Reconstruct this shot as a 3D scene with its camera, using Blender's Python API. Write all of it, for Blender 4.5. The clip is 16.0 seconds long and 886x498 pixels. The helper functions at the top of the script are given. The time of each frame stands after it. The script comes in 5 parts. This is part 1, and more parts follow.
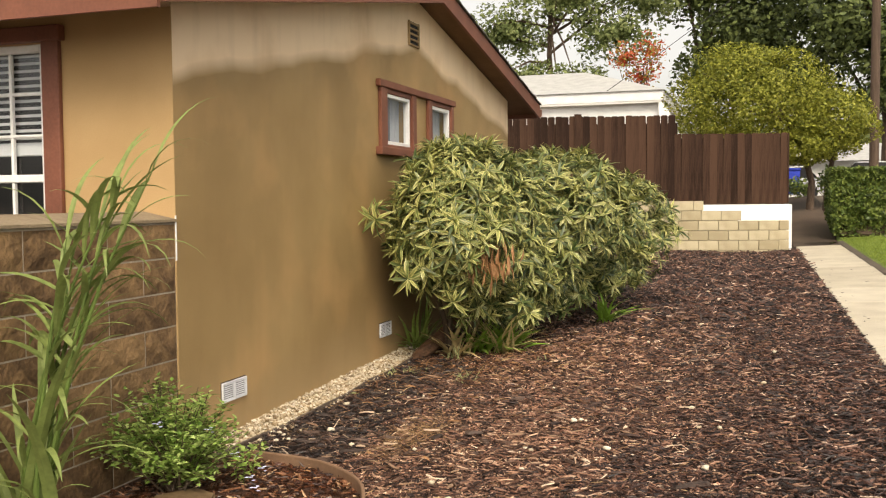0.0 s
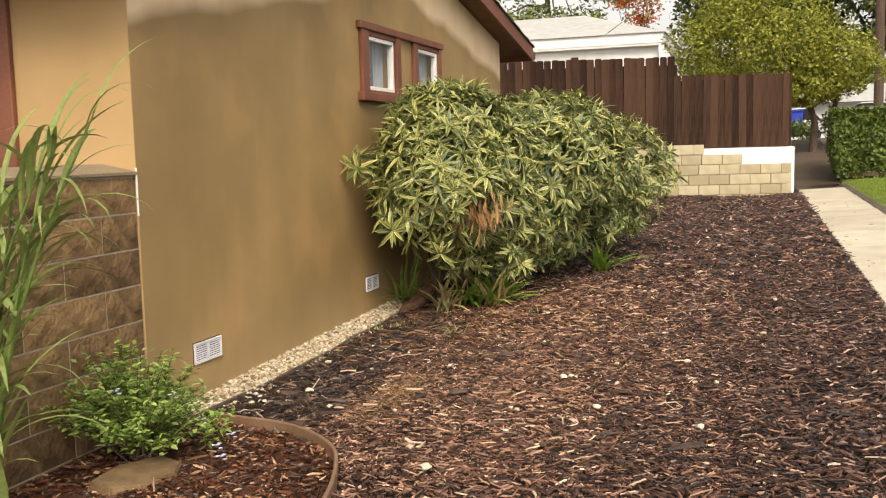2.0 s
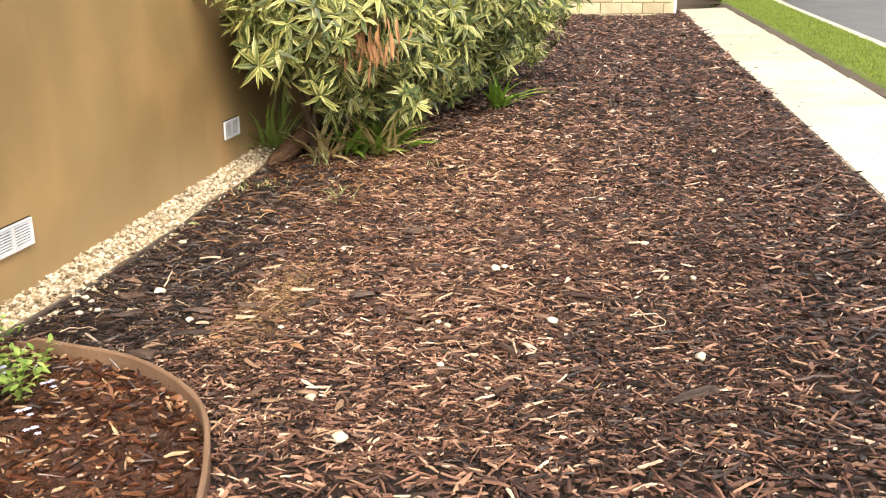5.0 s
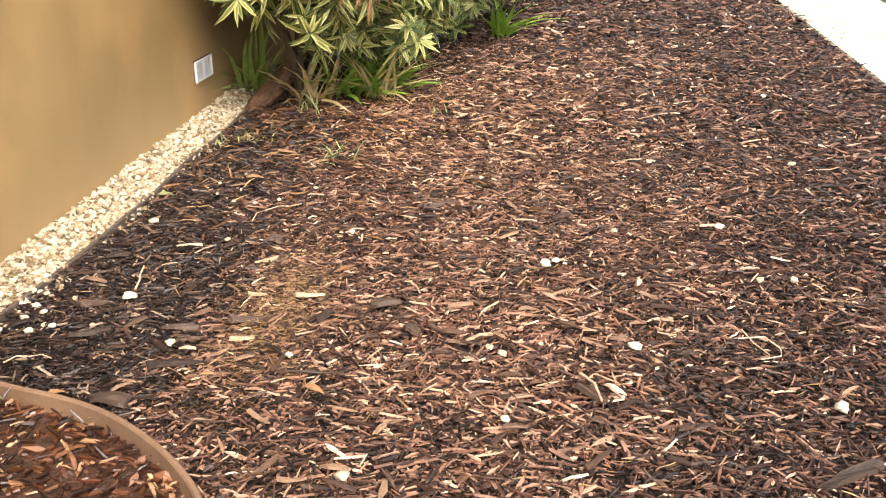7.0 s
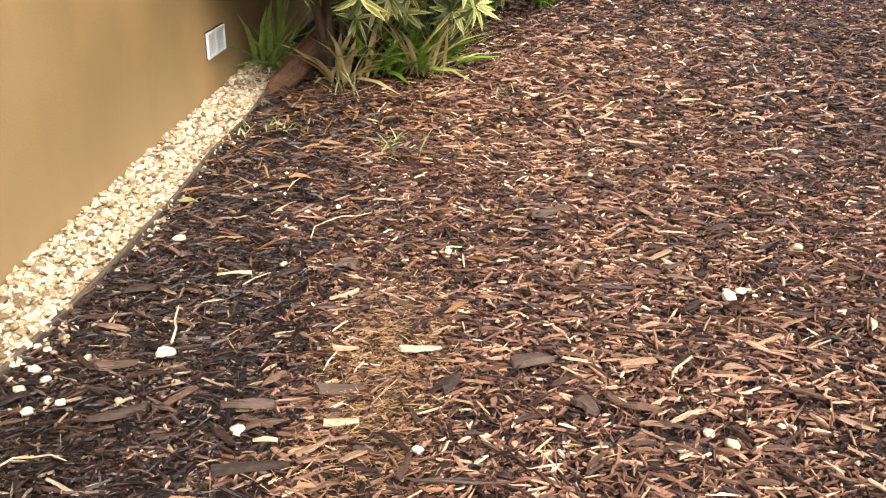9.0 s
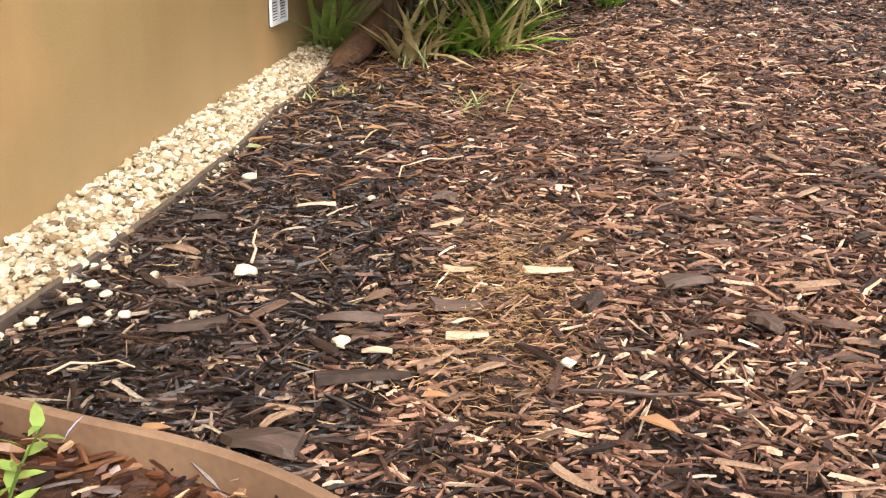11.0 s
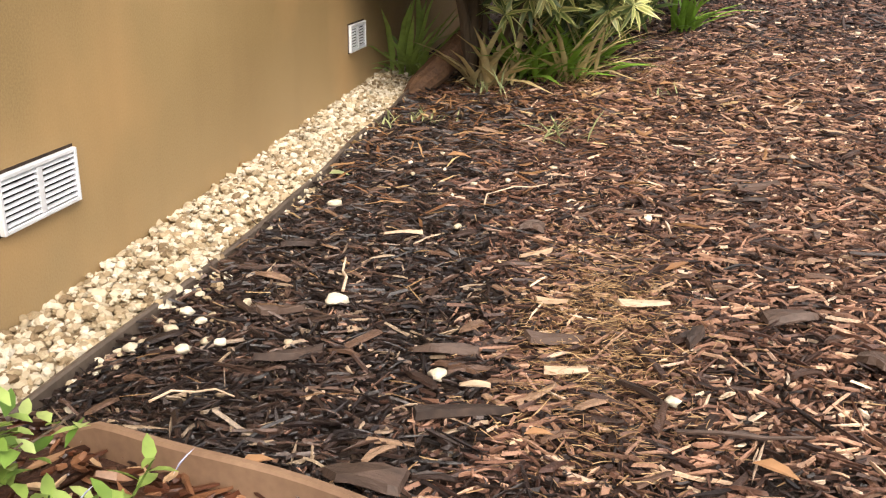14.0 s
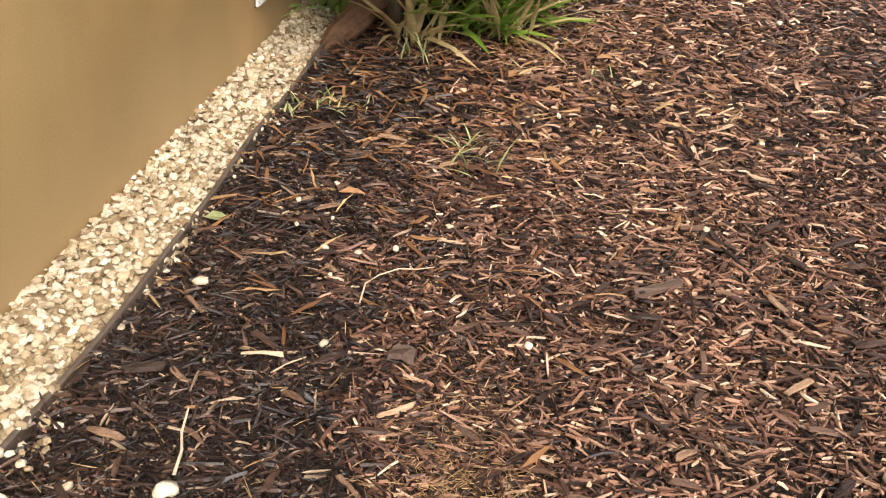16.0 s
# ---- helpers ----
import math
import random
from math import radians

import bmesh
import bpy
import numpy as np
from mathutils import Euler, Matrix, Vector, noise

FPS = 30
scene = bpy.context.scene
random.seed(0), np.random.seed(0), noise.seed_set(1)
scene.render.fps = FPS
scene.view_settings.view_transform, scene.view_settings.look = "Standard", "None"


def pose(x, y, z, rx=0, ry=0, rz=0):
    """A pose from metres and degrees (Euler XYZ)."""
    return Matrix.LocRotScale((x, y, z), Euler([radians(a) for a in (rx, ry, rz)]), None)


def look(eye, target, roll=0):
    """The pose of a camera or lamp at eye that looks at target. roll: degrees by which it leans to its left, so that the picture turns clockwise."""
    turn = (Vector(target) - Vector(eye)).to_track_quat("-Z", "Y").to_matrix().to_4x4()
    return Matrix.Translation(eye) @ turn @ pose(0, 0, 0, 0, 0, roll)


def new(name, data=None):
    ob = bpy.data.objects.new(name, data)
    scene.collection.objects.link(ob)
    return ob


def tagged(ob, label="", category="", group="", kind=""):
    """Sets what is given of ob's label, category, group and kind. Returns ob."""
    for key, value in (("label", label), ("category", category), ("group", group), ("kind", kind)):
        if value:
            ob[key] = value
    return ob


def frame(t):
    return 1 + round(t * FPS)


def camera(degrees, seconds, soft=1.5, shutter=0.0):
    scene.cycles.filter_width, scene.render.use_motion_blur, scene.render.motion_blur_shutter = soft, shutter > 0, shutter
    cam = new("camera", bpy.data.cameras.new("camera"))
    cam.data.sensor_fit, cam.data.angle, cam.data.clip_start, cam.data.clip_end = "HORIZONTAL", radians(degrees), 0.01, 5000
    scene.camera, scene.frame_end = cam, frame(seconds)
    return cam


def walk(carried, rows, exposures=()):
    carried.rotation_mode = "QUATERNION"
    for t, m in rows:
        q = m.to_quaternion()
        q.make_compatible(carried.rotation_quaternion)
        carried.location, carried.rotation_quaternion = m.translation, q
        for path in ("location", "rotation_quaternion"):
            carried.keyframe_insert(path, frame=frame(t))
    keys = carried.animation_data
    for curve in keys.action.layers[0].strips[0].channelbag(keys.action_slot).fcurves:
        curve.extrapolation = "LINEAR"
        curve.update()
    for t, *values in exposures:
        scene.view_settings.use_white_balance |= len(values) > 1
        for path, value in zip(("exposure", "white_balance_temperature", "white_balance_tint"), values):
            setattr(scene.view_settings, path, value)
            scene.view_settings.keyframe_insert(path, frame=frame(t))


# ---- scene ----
cam = camera(50.0, 16.0, soft=1.2)
PATH = [
    (0, (3.326, -4.841, 1.565), (2.683, -2.95, 1.463), -0.5),
    (0.5, (3.33, -4.85, 1.553), (2.718, -2.949, 1.455), -0.7),
    (1, (3.338, -4.827, 1.557), (2.74, -2.921, 1.455), -1.1),
    (1.5, (3.34, -4.703, 1.54), (2.749, -2.798, 1.393), -1.5),
    (2, (3.343, -4.482, 1.546), (2.696, -2.601, 1.338), -1.5),
    (2.5, (3.248, -4.259, 1.542), (2.702, -2.355, 1.265), -1.8),
    (3, (3.119, -4.052, 1.544), (2.593, -2.166, 1.136), -1.4),
    (3.5, (3.05, -3.803, 1.524), (2.569, -1.909, 1.098), -0.5),
    (4, (2.951, -3.57, 1.534), (2.488, -1.692, 1.024), 0.3),
    (4.5, (2.812, -3.355, 1.522), (2.405, -1.471, 0.99), 0.1),
    (4.7, (2.755, -3.284, 1.552), (2.384, -1.4, 0.993), -0.1),
    (6.8, (2.306, -2.417, 1.633), (2.064, -0.576, 0.89), 0.5),
    (7, (2.246, -2.328, 1.62), (2.002, -0.498, 0.849), 0.4),
    (7.3, (2.196, -2.175, 1.624), (1.857, -0.331, 0.927), -0.2),
    (7.5, (2.117, -2.031, 1.591), (1.778, -0.219, 0.815), -0.7),
    (8, (1.977, -1.854, 1.555), (1.673, -0.069, 0.705), -0.6),
    (8.2, (1.902, -1.763, 1.554), (1.67, 0.034, 0.707), -0.2),
    (10.3, (1.364, -1.251, 0.947), (1.209, 0.618, 0.255), 0.8),
    (10.5, (1.359, -1.257, 0.928), (1.191, 0.618, 0.252), 1.2),
    (11, (1.35, -1.259, 0.892), (1.131, 0.605, 0.201), 1.2),
    (11.5, (1.335, -1.275, 0.893), (1.083, 0.586, 0.206), 1.6),
    (12, (1.324, -1.28, 0.898), (1.043, 0.587, 0.238), 1.8),
    (12.5, (1.303, -1.287, 0.889), (0.989, 0.58, 0.243), 2.2),
    (13, (1.296, -1.285, 0.891), (0.994, 0.59, 0.264), 2.3),
    (13.5, (1.293, -1.282, 0.884), (0.99, 0.591, 0.252), 2.4),
    (14, (1.273, -1.245, 0.903), (0.927, 0.615, 0.253), 0.6),
    (14.5, (1.292, -1.196, 1.11), (0.924, 0.54, 0.189), 3.5),
    (15, (1.337, -1.122, 1.326), (0.985, 0.554, 0.294), 4.5),
    (15.5, (1.285, -0.89, 1.474), (0.965, 0.816, 0.48), 5.3),
    (16, (1.399, -0.641, 1.613), (1.167, 1.045, 0.562), 4.7),
]
EXPOSURES = [(0, 0.62, 7400, 11), (2, 0.68, 7300, 11), (2.5, 0.8, 7200, 11), (3.5, 1.02, 7100, 11), (4.5, 1.2, 7000, 11), (7, 1.4, 6900, 12), (8, 1.42, 6900, 12), (10.5, 1.35, 6700, 12), (12.5, 1.2, 6700, 12), (14, 1.12, 6800, 12), (16, 1.08, 6900, 12)]
walk(cam, [(t, look(eye, target, roll)) for t, eye, target, roll in PATH], EXPOSURES)

# ---- world and sun: bright overcast after rain ----
world = bpy.data.worlds.new("overcast_sky")
scene.world = world
world.use_nodes = True
wn, wl = world.node_tree.nodes, world.node_tree.links
sky = wn.new("ShaderNodeTexSky")
sky.sky_type, sky.sun_disc = "NISHITA", False
SUN_ELEVATION, SUN_AZIMUTH = radians(46), radians(155)
sky.sun_elevation, sky.sun_rotation = SUN_ELEVATION, SUN_AZIMUTH
sky.dust_density, sky.air_density = 4.0, 1.0
soft_sky = wn.new("ShaderNodeHueSaturation")
soft_sky.inputs["Saturation"].default_value = 0.22
wl.new(sky.outputs[0], soft_sky.inputs["Color"])
wl.new(soft_sky.outputs[0], wn["Background"].inputs[0])
wn["Background"].inputs[1].default_value = 0.15
sun = new("sun", bpy.data.lights.new("sun", "SUN"))
sun.data.energy, sun.data.angle, sun.data.color = 1.4, radians(24), (1.0, 0.92, 0.80)
sd = Vector((math.sin(SUN_AZIMUTH) * math.cos(SUN_ELEVATION), math.cos(SUN_AZIMUTH) * math.cos(SUN_ELEVATION), math.sin(SUN_ELEVATION)))
sun.matrix_world = look(sd * 50, (0, 0, 0))


# ---- materials ----
def mat(name, dark, light, rough=0.8, scale=6.0, fine=60.0, bump=0.25, depth=0.004, by=None, metal=0.0, spread=0.5, stretch=(1, 1, 1), spec=0.4):
    """Two scales of noise between two colours, with relief; by: 'object' or 'island' adds a shift for each piece."""
    m = bpy.data.materials.new(name)
    m.use_nodes = True
    n, l = m.node_tree.nodes, m.node_tree.links
    b = n["Principled BSDF"]
    co = n.new("ShaderNodeTexCoord")
    mp = n.new("ShaderNodeMapping")
    mp.inputs["Scale"].default_value = stretch
    l.new(co.outputs["Object"], mp.inputs[0])
    n1, n2 = n.new("ShaderNodeTexNoise"), n.new("ShaderNodeTexNoise")
    n1.inputs["Scale"].default_value, n2.inputs["Scale"].default_value = scale, fine
    n1.inputs["Detail"].default_value, n2.inputs["Detail"].default_value = 5, 3
    l.new(mp.outputs[0], n1.inputs["Vector"])
    l.new(mp.outputs[0], n2.inputs["Vector"])
    a = n.new("ShaderNodeMath")
    a.operation = "MULTIPLY_ADD"
    a.inputs[1].default_value, a.inputs[2].default_value = 0.45, 0.0
    l.new(n2.outputs["Fac"], a.inputs[0])
    s = n.new("ShaderNodeMath")
    s.operation = "MULTIPLY_ADD"
    s.inputs[1].default_value = 0.75
    l.new(n1.outputs["Fac"], s.inputs[0])
    l.new(a.outputs[0], s.inputs[2])
    last = s.outputs[0]
    if by:
        if by == "object":
            g = n.new("ShaderNodeObjectInfo").outputs["Random"]
        else:
            g = n.new("ShaderNodeNewGeometry").outputs["Random Per Island"]
        v = n.new("ShaderNodeMath")
        v.operation = "MULTIPLY_ADD"
        v.inputs[1].default_value = spread
        l.new(g, v.inputs[0])
        w = n.new("ShaderNodeMath")
        w.operation = "SUBTRACT"
        w.inputs[1].default_value = spread / 2
        l.new(last, v.inputs[2])
        l.new(v.outputs[0], w.inputs[0])
        last = w.outputs[0]
    r = n.new("ShaderNodeValToRGB")
    r.color_ramp.elements[0].position, r.color_ramp.elements[1].position = 0.38, 0.82
    r.color_ramp.elements[0].color, r.color_ramp.elements[1].color = (*dark, 1), (*light, 1)
    l.new(last, r.inputs[0])
    l.new(r.outputs[0], b.inputs["Base Color"])
    b.inputs["Roughness"].default_value, b.inputs["Metallic"].default_value = rough, metal
    b.inputs["Specular IOR Level"].default_value = spec
    if bump:
        u = n.new("ShaderNodeBump")
        u.inputs["Strength"].default_value, u.inputs["Distance"].default_value = bump, depth
        l.new(n2.outputs["Fac"], u.inputs["Height"])
        l.new(u.outputs[0], b.inputs["Normal"])
    return m


def ramp_mat(name, stops, rough=0.7, by="island", fine=40.0, spec=0.4, bump=0.3, stretch=(1, 1, 1), grain=(0.6, 1.15)):
    """A colour for each piece out of a row of stops, with grain."""
    m = mat(name, (0, 0, 0), (1, 1, 1), rough, 8, fine, bump, 0.003, spec=spec, stretch=stretch)
    n, l = m.node_tree.nodes, m.node_tree.links
    b = n["Principled BSDF"]
    r = n.new("ShaderNodeValToRGB")
    while len(r.color_ramp.elements) < len(stops):
        r.color_ramp.elements.new(0.5)
    for e, (p, c) in zip(r.color_ramp.elements, stops):
        e.position, e.color = p, (*c, 1)
    g = n.new("ShaderNodeNewGeometry").outputs["Random Per Island"] if by == "island" else n.new("ShaderNodeObjectInfo").outputs["Random"]
    l.new(g, r.inputs[0])
    old = [q for q in n if q.bl_idname == "ShaderNodeValToRGB" and q != r][0]
    old.color_ramp.elements[0].color, old.color_ramp.elements[1].color = (*[grain[0]] * 3, 1), (*[grain[1]] * 3, 1)
    x = n.new("ShaderNodeMix")
    x.data_type, x.blend_type = "RGBA", "MULTIPLY"
    x.inputs[0].default_value = 1
    l.new(r.outputs[0], x.inputs[6])
    l.new(old.outputs[0], x.inputs[7])
    l.new(x.outputs[2], b.inputs["Base Color"])
    return m


def leafy(m, amount=0.25):
    """Lets some light pass through thin leaves."""
    n, l = m.node_tree.nodes, m.node_tree.links
    b = n["Principled BSDF"]
    t = n.new("ShaderNodeBsdfTranslucent")
    x = n.new("ShaderNodeMixShader")
    x.inputs[0].default_value = amount
    l.new(b.inputs["Base Color"].links[0].from_socket, t.inputs[0])
    l.new(b.outputs[0], x.inputs[1])
    l.new(t.outputs[0], x.inputs[2])
    l.new(x.outputs[0], n["Material Output"].inputs[0])
    return m


RAKE_APEX_Y, RAKE_APEX_Z, PITCH = 4.2, 3.525, 0.19


def stucco_wet():
    """Rain-wet stucco with a dry, paler band that follows the roof's slope."""
    m = mat("stucco_wet", (0.222, 0.142, 0.057), (0.362, 0.246, 0.111), 0.6, 1.1, 170, 0.35, 0.003, spec=0.35)
    n, l = m.node_tree.nodes, m.node_tree.links
    b = n["Principled BSDF"]
    wet = b.inputs["Base Color"].links[0].from_socket
    co = n.new("ShaderNodeTexCoord")
    sp = n.new("ShaderNodeSeparateXYZ")
    l.new(co.outputs["Object"], sp.inputs[0])

    def op(kind, a, c):
        q = n.new("ShaderNodeMath")
        q.operation = kind
        for i, s in enumerate((a, c)):
            if isinstance(s, (int, float)):
                q.inputs[i].default_value = s
            elif s is not None:
                l.new(s, q.inputs[i])
        return q.outputs[0]
    away = op("ABSOLUTE", op("SUBTRACT", sp.outputs[1], RAKE_APEX_Y), None)
    under = op("ADD", sp.outputs[2], op("MULTIPLY", away, PITCH))
    no = n.new("ShaderNodeTexNoise")
    no.inputs["Scale"].default_value, no.inputs["Detail"].default_value = 0.9, 3
    l.new(co.outputs["Object"], no.inputs["Vector"])
    level = op("ADD", under, op("MULTIPLY", no.outputs["Fac"], 0.30))
    f = n.new("ShaderNodeMapRange")
    f.inputs[1].default_value, f.inputs[2].default_value = 3.20, 3.31
    l.new(level, f.inputs[0])
    x = n.new("ShaderNodeMix")
    x.data_type = "RGBA"
    # dry stucco's tone, lifted further in colour to offset the soffit's shade
    x.inputs[7].default_value = (0.78, 0.60, 0.40, 1)
    l.new(f.outputs[0], x.inputs[0])
    l.new(wet, x.inputs[6])
    # splashed, chalky foot of the wall
    g = n.new("ShaderNodeMapRange")
    g.inputs[1].default_value, g.inputs[2].default_value, g.inputs[3].default_value, g.inputs[4].default_value = 0.35, 0.95, 0.5, 0.0
    l.new(op("ADD", sp.outputs[2], op("MULTIPLY", no.outputs["Fac"], 0.7)), g.inputs[0])
    y = n.new("ShaderNodeMix")
    y.data_type = "RGBA"
    y.inputs[7].default_value = (0.36, 0.255, 0.14, 1)
    l.new(g.outputs[0], y.inputs[0])
    l.new(x.outputs[2], y.inputs[6])
    # rain streaks and drier, more orange patches
    big, run, mp = n.new("ShaderNodeTexNoise"), n.new("ShaderNodeTexNoise"), n.new("ShaderNodeMapping")
    big.inputs["Scale"].default_value, big.inputs["Detail"].default_value = 1.6, 4
    run.inputs["Scale"].default_value, run.inputs["Detail"].default_value = 3.0, 4
    mp.inputs["Scale"].default_value = (1, 2.2, 0.35)
    l.new(co.outputs["Object"], big.inputs["Vector"])
    l.new(co.outputs["Object"], mp.inputs[0])
    l.new(mp.outputs[0], run.inputs["Vector"])
    last = y.outputs[2]
    for source, lo, hi, amount, tone in ((big, 0.50, 0.72, 0.42, (0.50, 0.30, 0.13, 1)), (run, 0.52, 0.80, 0.16, (0.20, 0.125, 0.055, 1))):
        q = n.new("ShaderNodeMapRange")
        q.inputs[1].default_value, q.inputs[2].default_value, q.inputs[4].default_value = lo, hi, amount
        l.new(source.outputs["Fac"], q.inputs[0])
        w = n.new("ShaderNodeMix")
        w.data_type = "RGBA"
        w.inputs[7].default_value = tone
        l.new(q.outputs[0], w.inputs[0])
        l.new(last, w.inputs[6])
        last = w.outputs[2]
    l.new(last, b.inputs["Base Color"])
    return m


M_STUCCO = stucco_wet()
M_STUCCO_DRY = mat("stucco_dry", (0.37, 0.235, 0.105), (0.50, 0.335, 0.165), 0.9, 1.5, 150, 0.35, 0.003)
M_TRIM = mat("trim_redbrown", (0.13, 0.045, 0.026), (0.22, 0.082, 0.048), 0.55, 3, 60, 0.15, 0.002)
M_SOFFIT = mat("soffit_brown", (0.13, 0.065, 0.035), (0.20, 0.105, 0.06), 0.8, 3, 40, 0.2)
M_SHINGLE = mat("shingle_grey", (0.05, 0.045, 0.04), (0.12, 0.11, 0.10), 0.95, 8, 90, 0.6, 0.006, by="object")
M_WHITE = mat("white_paint", (0.68, 0.68, 0.66), (0.82, 0.82, 0.80), 0.45, 3, 60, 0.1, 0.002)
M_WHITEWALL = mat("white_masonry", (0.66, 0.66, 0.64), (0.84, 0.84, 0.82), 0.8, 2, 60, 0.2, 0.004)
M_VENT = mat("galvanised_vent", (0.58, 0.59, 0.61), (0.82, 0.83, 0.85), 0.42, 9, 80, 0.1, 0.001, metal=0.15)
M_RUST_SHADE = mat("rust_shade_edge", (0.012, 0.008, 0.006), (0.055, 0.028, 0.014), 0.9, 12, 60, 0.3)
M_DARK = mat("near_black", (0.006, 0.006, 0.007), (0.014, 0.013, 0.012), 0.8, 4, 30, 0)
M_SCREEN = mat("window_screen", (0.10, 0.11, 0.13), (0.17, 0.18, 0.20), 0.6, 2, 300, 0.3, 0.001)
M_CURTAIN = mat("pale_curtain", (0.34, 0.35, 0.37), (0.5, 0.51, 0.53), 0.9, 3, 40, 0.2, stretch=(1, 8, 1))
M_SPLIT = mat("split_face_block", (0.085, 0.048, 0.022), (0.26, 0.158, 0.072), 0.9, 9, 45, 0.9, 0.012, by="object", spread=0.28)
M_MORTAR = mat("grey_mortar", (0.30, 0.255, 0.20), (0.44, 0.385, 0.31), 0.95, 10, 90, 0.3)
M_CAP = mat("cap_stone", (0.17, 0.125, 0.075), (0.29, 0.225, 0.145), 0.9, 6, 60, 0.4)
M_FLAG = mat("tan_flagstone", (0.12, 0.075, 0.038), (0.25, 0.165, 0.085), 0.8, 12, 70, 0.5)
M_BLOCK = mat("cream_block", (0.33, 0.275, 0.17), (0.47, 0.405, 0.27), 0.9, 5, 70, 0.35, 0.004, by="object", spread=0.5)
M_FENCE = mat("stained_fence", (0.022, 0.011, 0.007), (0.070, 0.037, 0.023), 0.85, 5, 50, 0.5, 0.004, by="object", spread=0.5, stretch=(6, 6, 0.5), spec=0.15)
M_CONCRETE = mat("wet_concrete", (0.46, 0.40, 0.30), (0.70, 0.63, 0.50), 0.4, 2.2, 90, 0.2, 0.002, by="object", spread=0.2)
M_SOIL = mat("dark_soil", (0.012, 0.007, 0.005), (0.036, 0.021, 0.014), 0.95, 9, 70, 0.9, 0.02)
M_SOIL_RED = mat("red_soil", (0.030, 0.012, 0.006), (0.09, 0.036, 0.018), 0.9, 12, 70, 0.9, 0.02)
M_GROUND = mat("plain_earth", (0.07, 0.055, 0.04), (0.13, 0.10, 0.075), 0.95, 0.7, 12, 0.4, 0.02)
M_WETPATH = mat("wet_path", (0.045, 0.032, 0.024), (0.12, 0.085, 0.06), 0.55, 1.2, 20, 0.15, 0.004, spec=0.3)
M_PUDDLE = mat("puddle_water", (0.03, 0.024, 0.018), (0.05, 0.038, 0.028), 0.04, 1.2, 6, 0.05, 0.001, spec=0.6)
M_ASPHALT = mat("asphalt", (0.085, 0.085, 0.088), (0.14, 0.14, 0.142), 0.5, 1.5, 90, 0.4, 0.004)
M_GRASS = leafy(ramp_mat("lawn_blades", [(0, (0.11, 0.17, 0.02)), (0.5, (0.21, 0.29, 0.04)), (1, (0.34, 0.40, 0.08))], 0.6))
M_TURF = mat("turf", (0.10, 0.14, 0.025), (0.20, 0.26, 0.05), 0.9, 6, 60, 0.6, 0.02)
# Three chip materials: the bed's bright and dark areas are put into colour.
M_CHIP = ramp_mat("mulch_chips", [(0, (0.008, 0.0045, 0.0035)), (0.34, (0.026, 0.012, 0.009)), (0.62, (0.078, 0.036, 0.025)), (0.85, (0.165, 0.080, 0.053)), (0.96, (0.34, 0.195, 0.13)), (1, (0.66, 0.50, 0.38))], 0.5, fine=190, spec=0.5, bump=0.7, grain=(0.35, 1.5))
M_CHIP_LIGHT = ramp_mat("light_zone_chips", [(0, (0.012, 0.006, 0.0045)), (0.25, (0.052, 0.024, 0.016)), (0.55, (0.168, 0.082, 0.053)), (0.82, (0.32, 0.172, 0.112)), (0.95, (0.55, 0.35, 0.23)), (1, (0.74, 0.58, 0.43))], 0.6, fine=190, spec=0.4, bump=0.7, grain=(0.35, 1.5))
M_CHIP_DARK = ramp_mat("dark_zone_chips", [(0, (0.009, 0.0055, 0.0055)), (0.4, (0.019, 0.0115, 0.010)), (0.72, (0.045, 0.026, 0.020)), (0.92, (0.105, 0.060, 0.043)), (1, (0.42, 0.31, 0.21))], 0.42, fine=190, spec=0.5, bump=0.7, grain=(0.35, 1.5))
M_CHIP_ONE = ramp_mat("mulch_chip", [(0, (0.022, 0.012, 0.009)), (0.45, (0.065, 0.035, 0.025)), (0.8, (0.15, 0.085, 0.056)), (1, (0.34, 0.215, 0.135))], 0.5, by="object", fine=190, spec=0.4, bump=0.7, grain=(0.35, 1.5))
M_CHIP_RED = ramp_mat("red_mulch_chips", [(0, (0.018, 0.006, 0.003)), (0.4, (0.046, 0.015, 0.007)), (0.72, (0.125, 0.041, 0.018)), (0.91, (0.27, 0.125, 0.062)), (1, (0.62, 0.42, 0.25))], 0.35, fine=90, spec=0.5)
M_STRAW = ramp_mat("dry_straw", [(0, (0.13, 0.066, 0.028)), (0.5, (0.30, 0.17, 0.078)), (1, (0.56, 0.38, 0.20))], 0.75)
M_PALE = mat("pale_wood", (0.40, 0.27, 0.17), (0.64, 0.50, 0.37), 0.7, 8, 60, 0.4, by="object", stretch=(1, 5, 1))
M_GREYWOOD = mat("dark_bark", (0.026, 0.016, 0.012), (0.095, 0.060, 0.045), 0.6, 8, 60, 0.6, by="object", stretch=(1, 5, 1))
M_PEBBLE = ramp_mat("gravel_stones", [(0, (0.16, 0.105, 0.055)), (0.25, (0.36, 0.27, 0.16)), (0.6, (0.50, 0.42, 0.295)), (1, (0.68, 0.61, 0.49))], 0.75, fine=30)
M_PEBBLE_ONE = ramp_mat("gravel_stone", [(0, (0.16, 0.105, 0.055)), (0.25, (0.36, 0.27, 0.16)), (0.6, (0.50, 0.42, 0.295)), (1, (0.68, 0.61, 0.49))], 0.75, by="object", fine=30)
M_SAND = mat("gravel_bed", (0.26, 0.19, 0.11), (0.46, 0.37, 0.24), 0.95, 20, 90, 0.8, 0.01)
M_STONE = mat("white_stone", (0.42, 0.34, 0.23), (0.72, 0.64, 0.50), 0.7, 20, 90, 0.3, by="object")
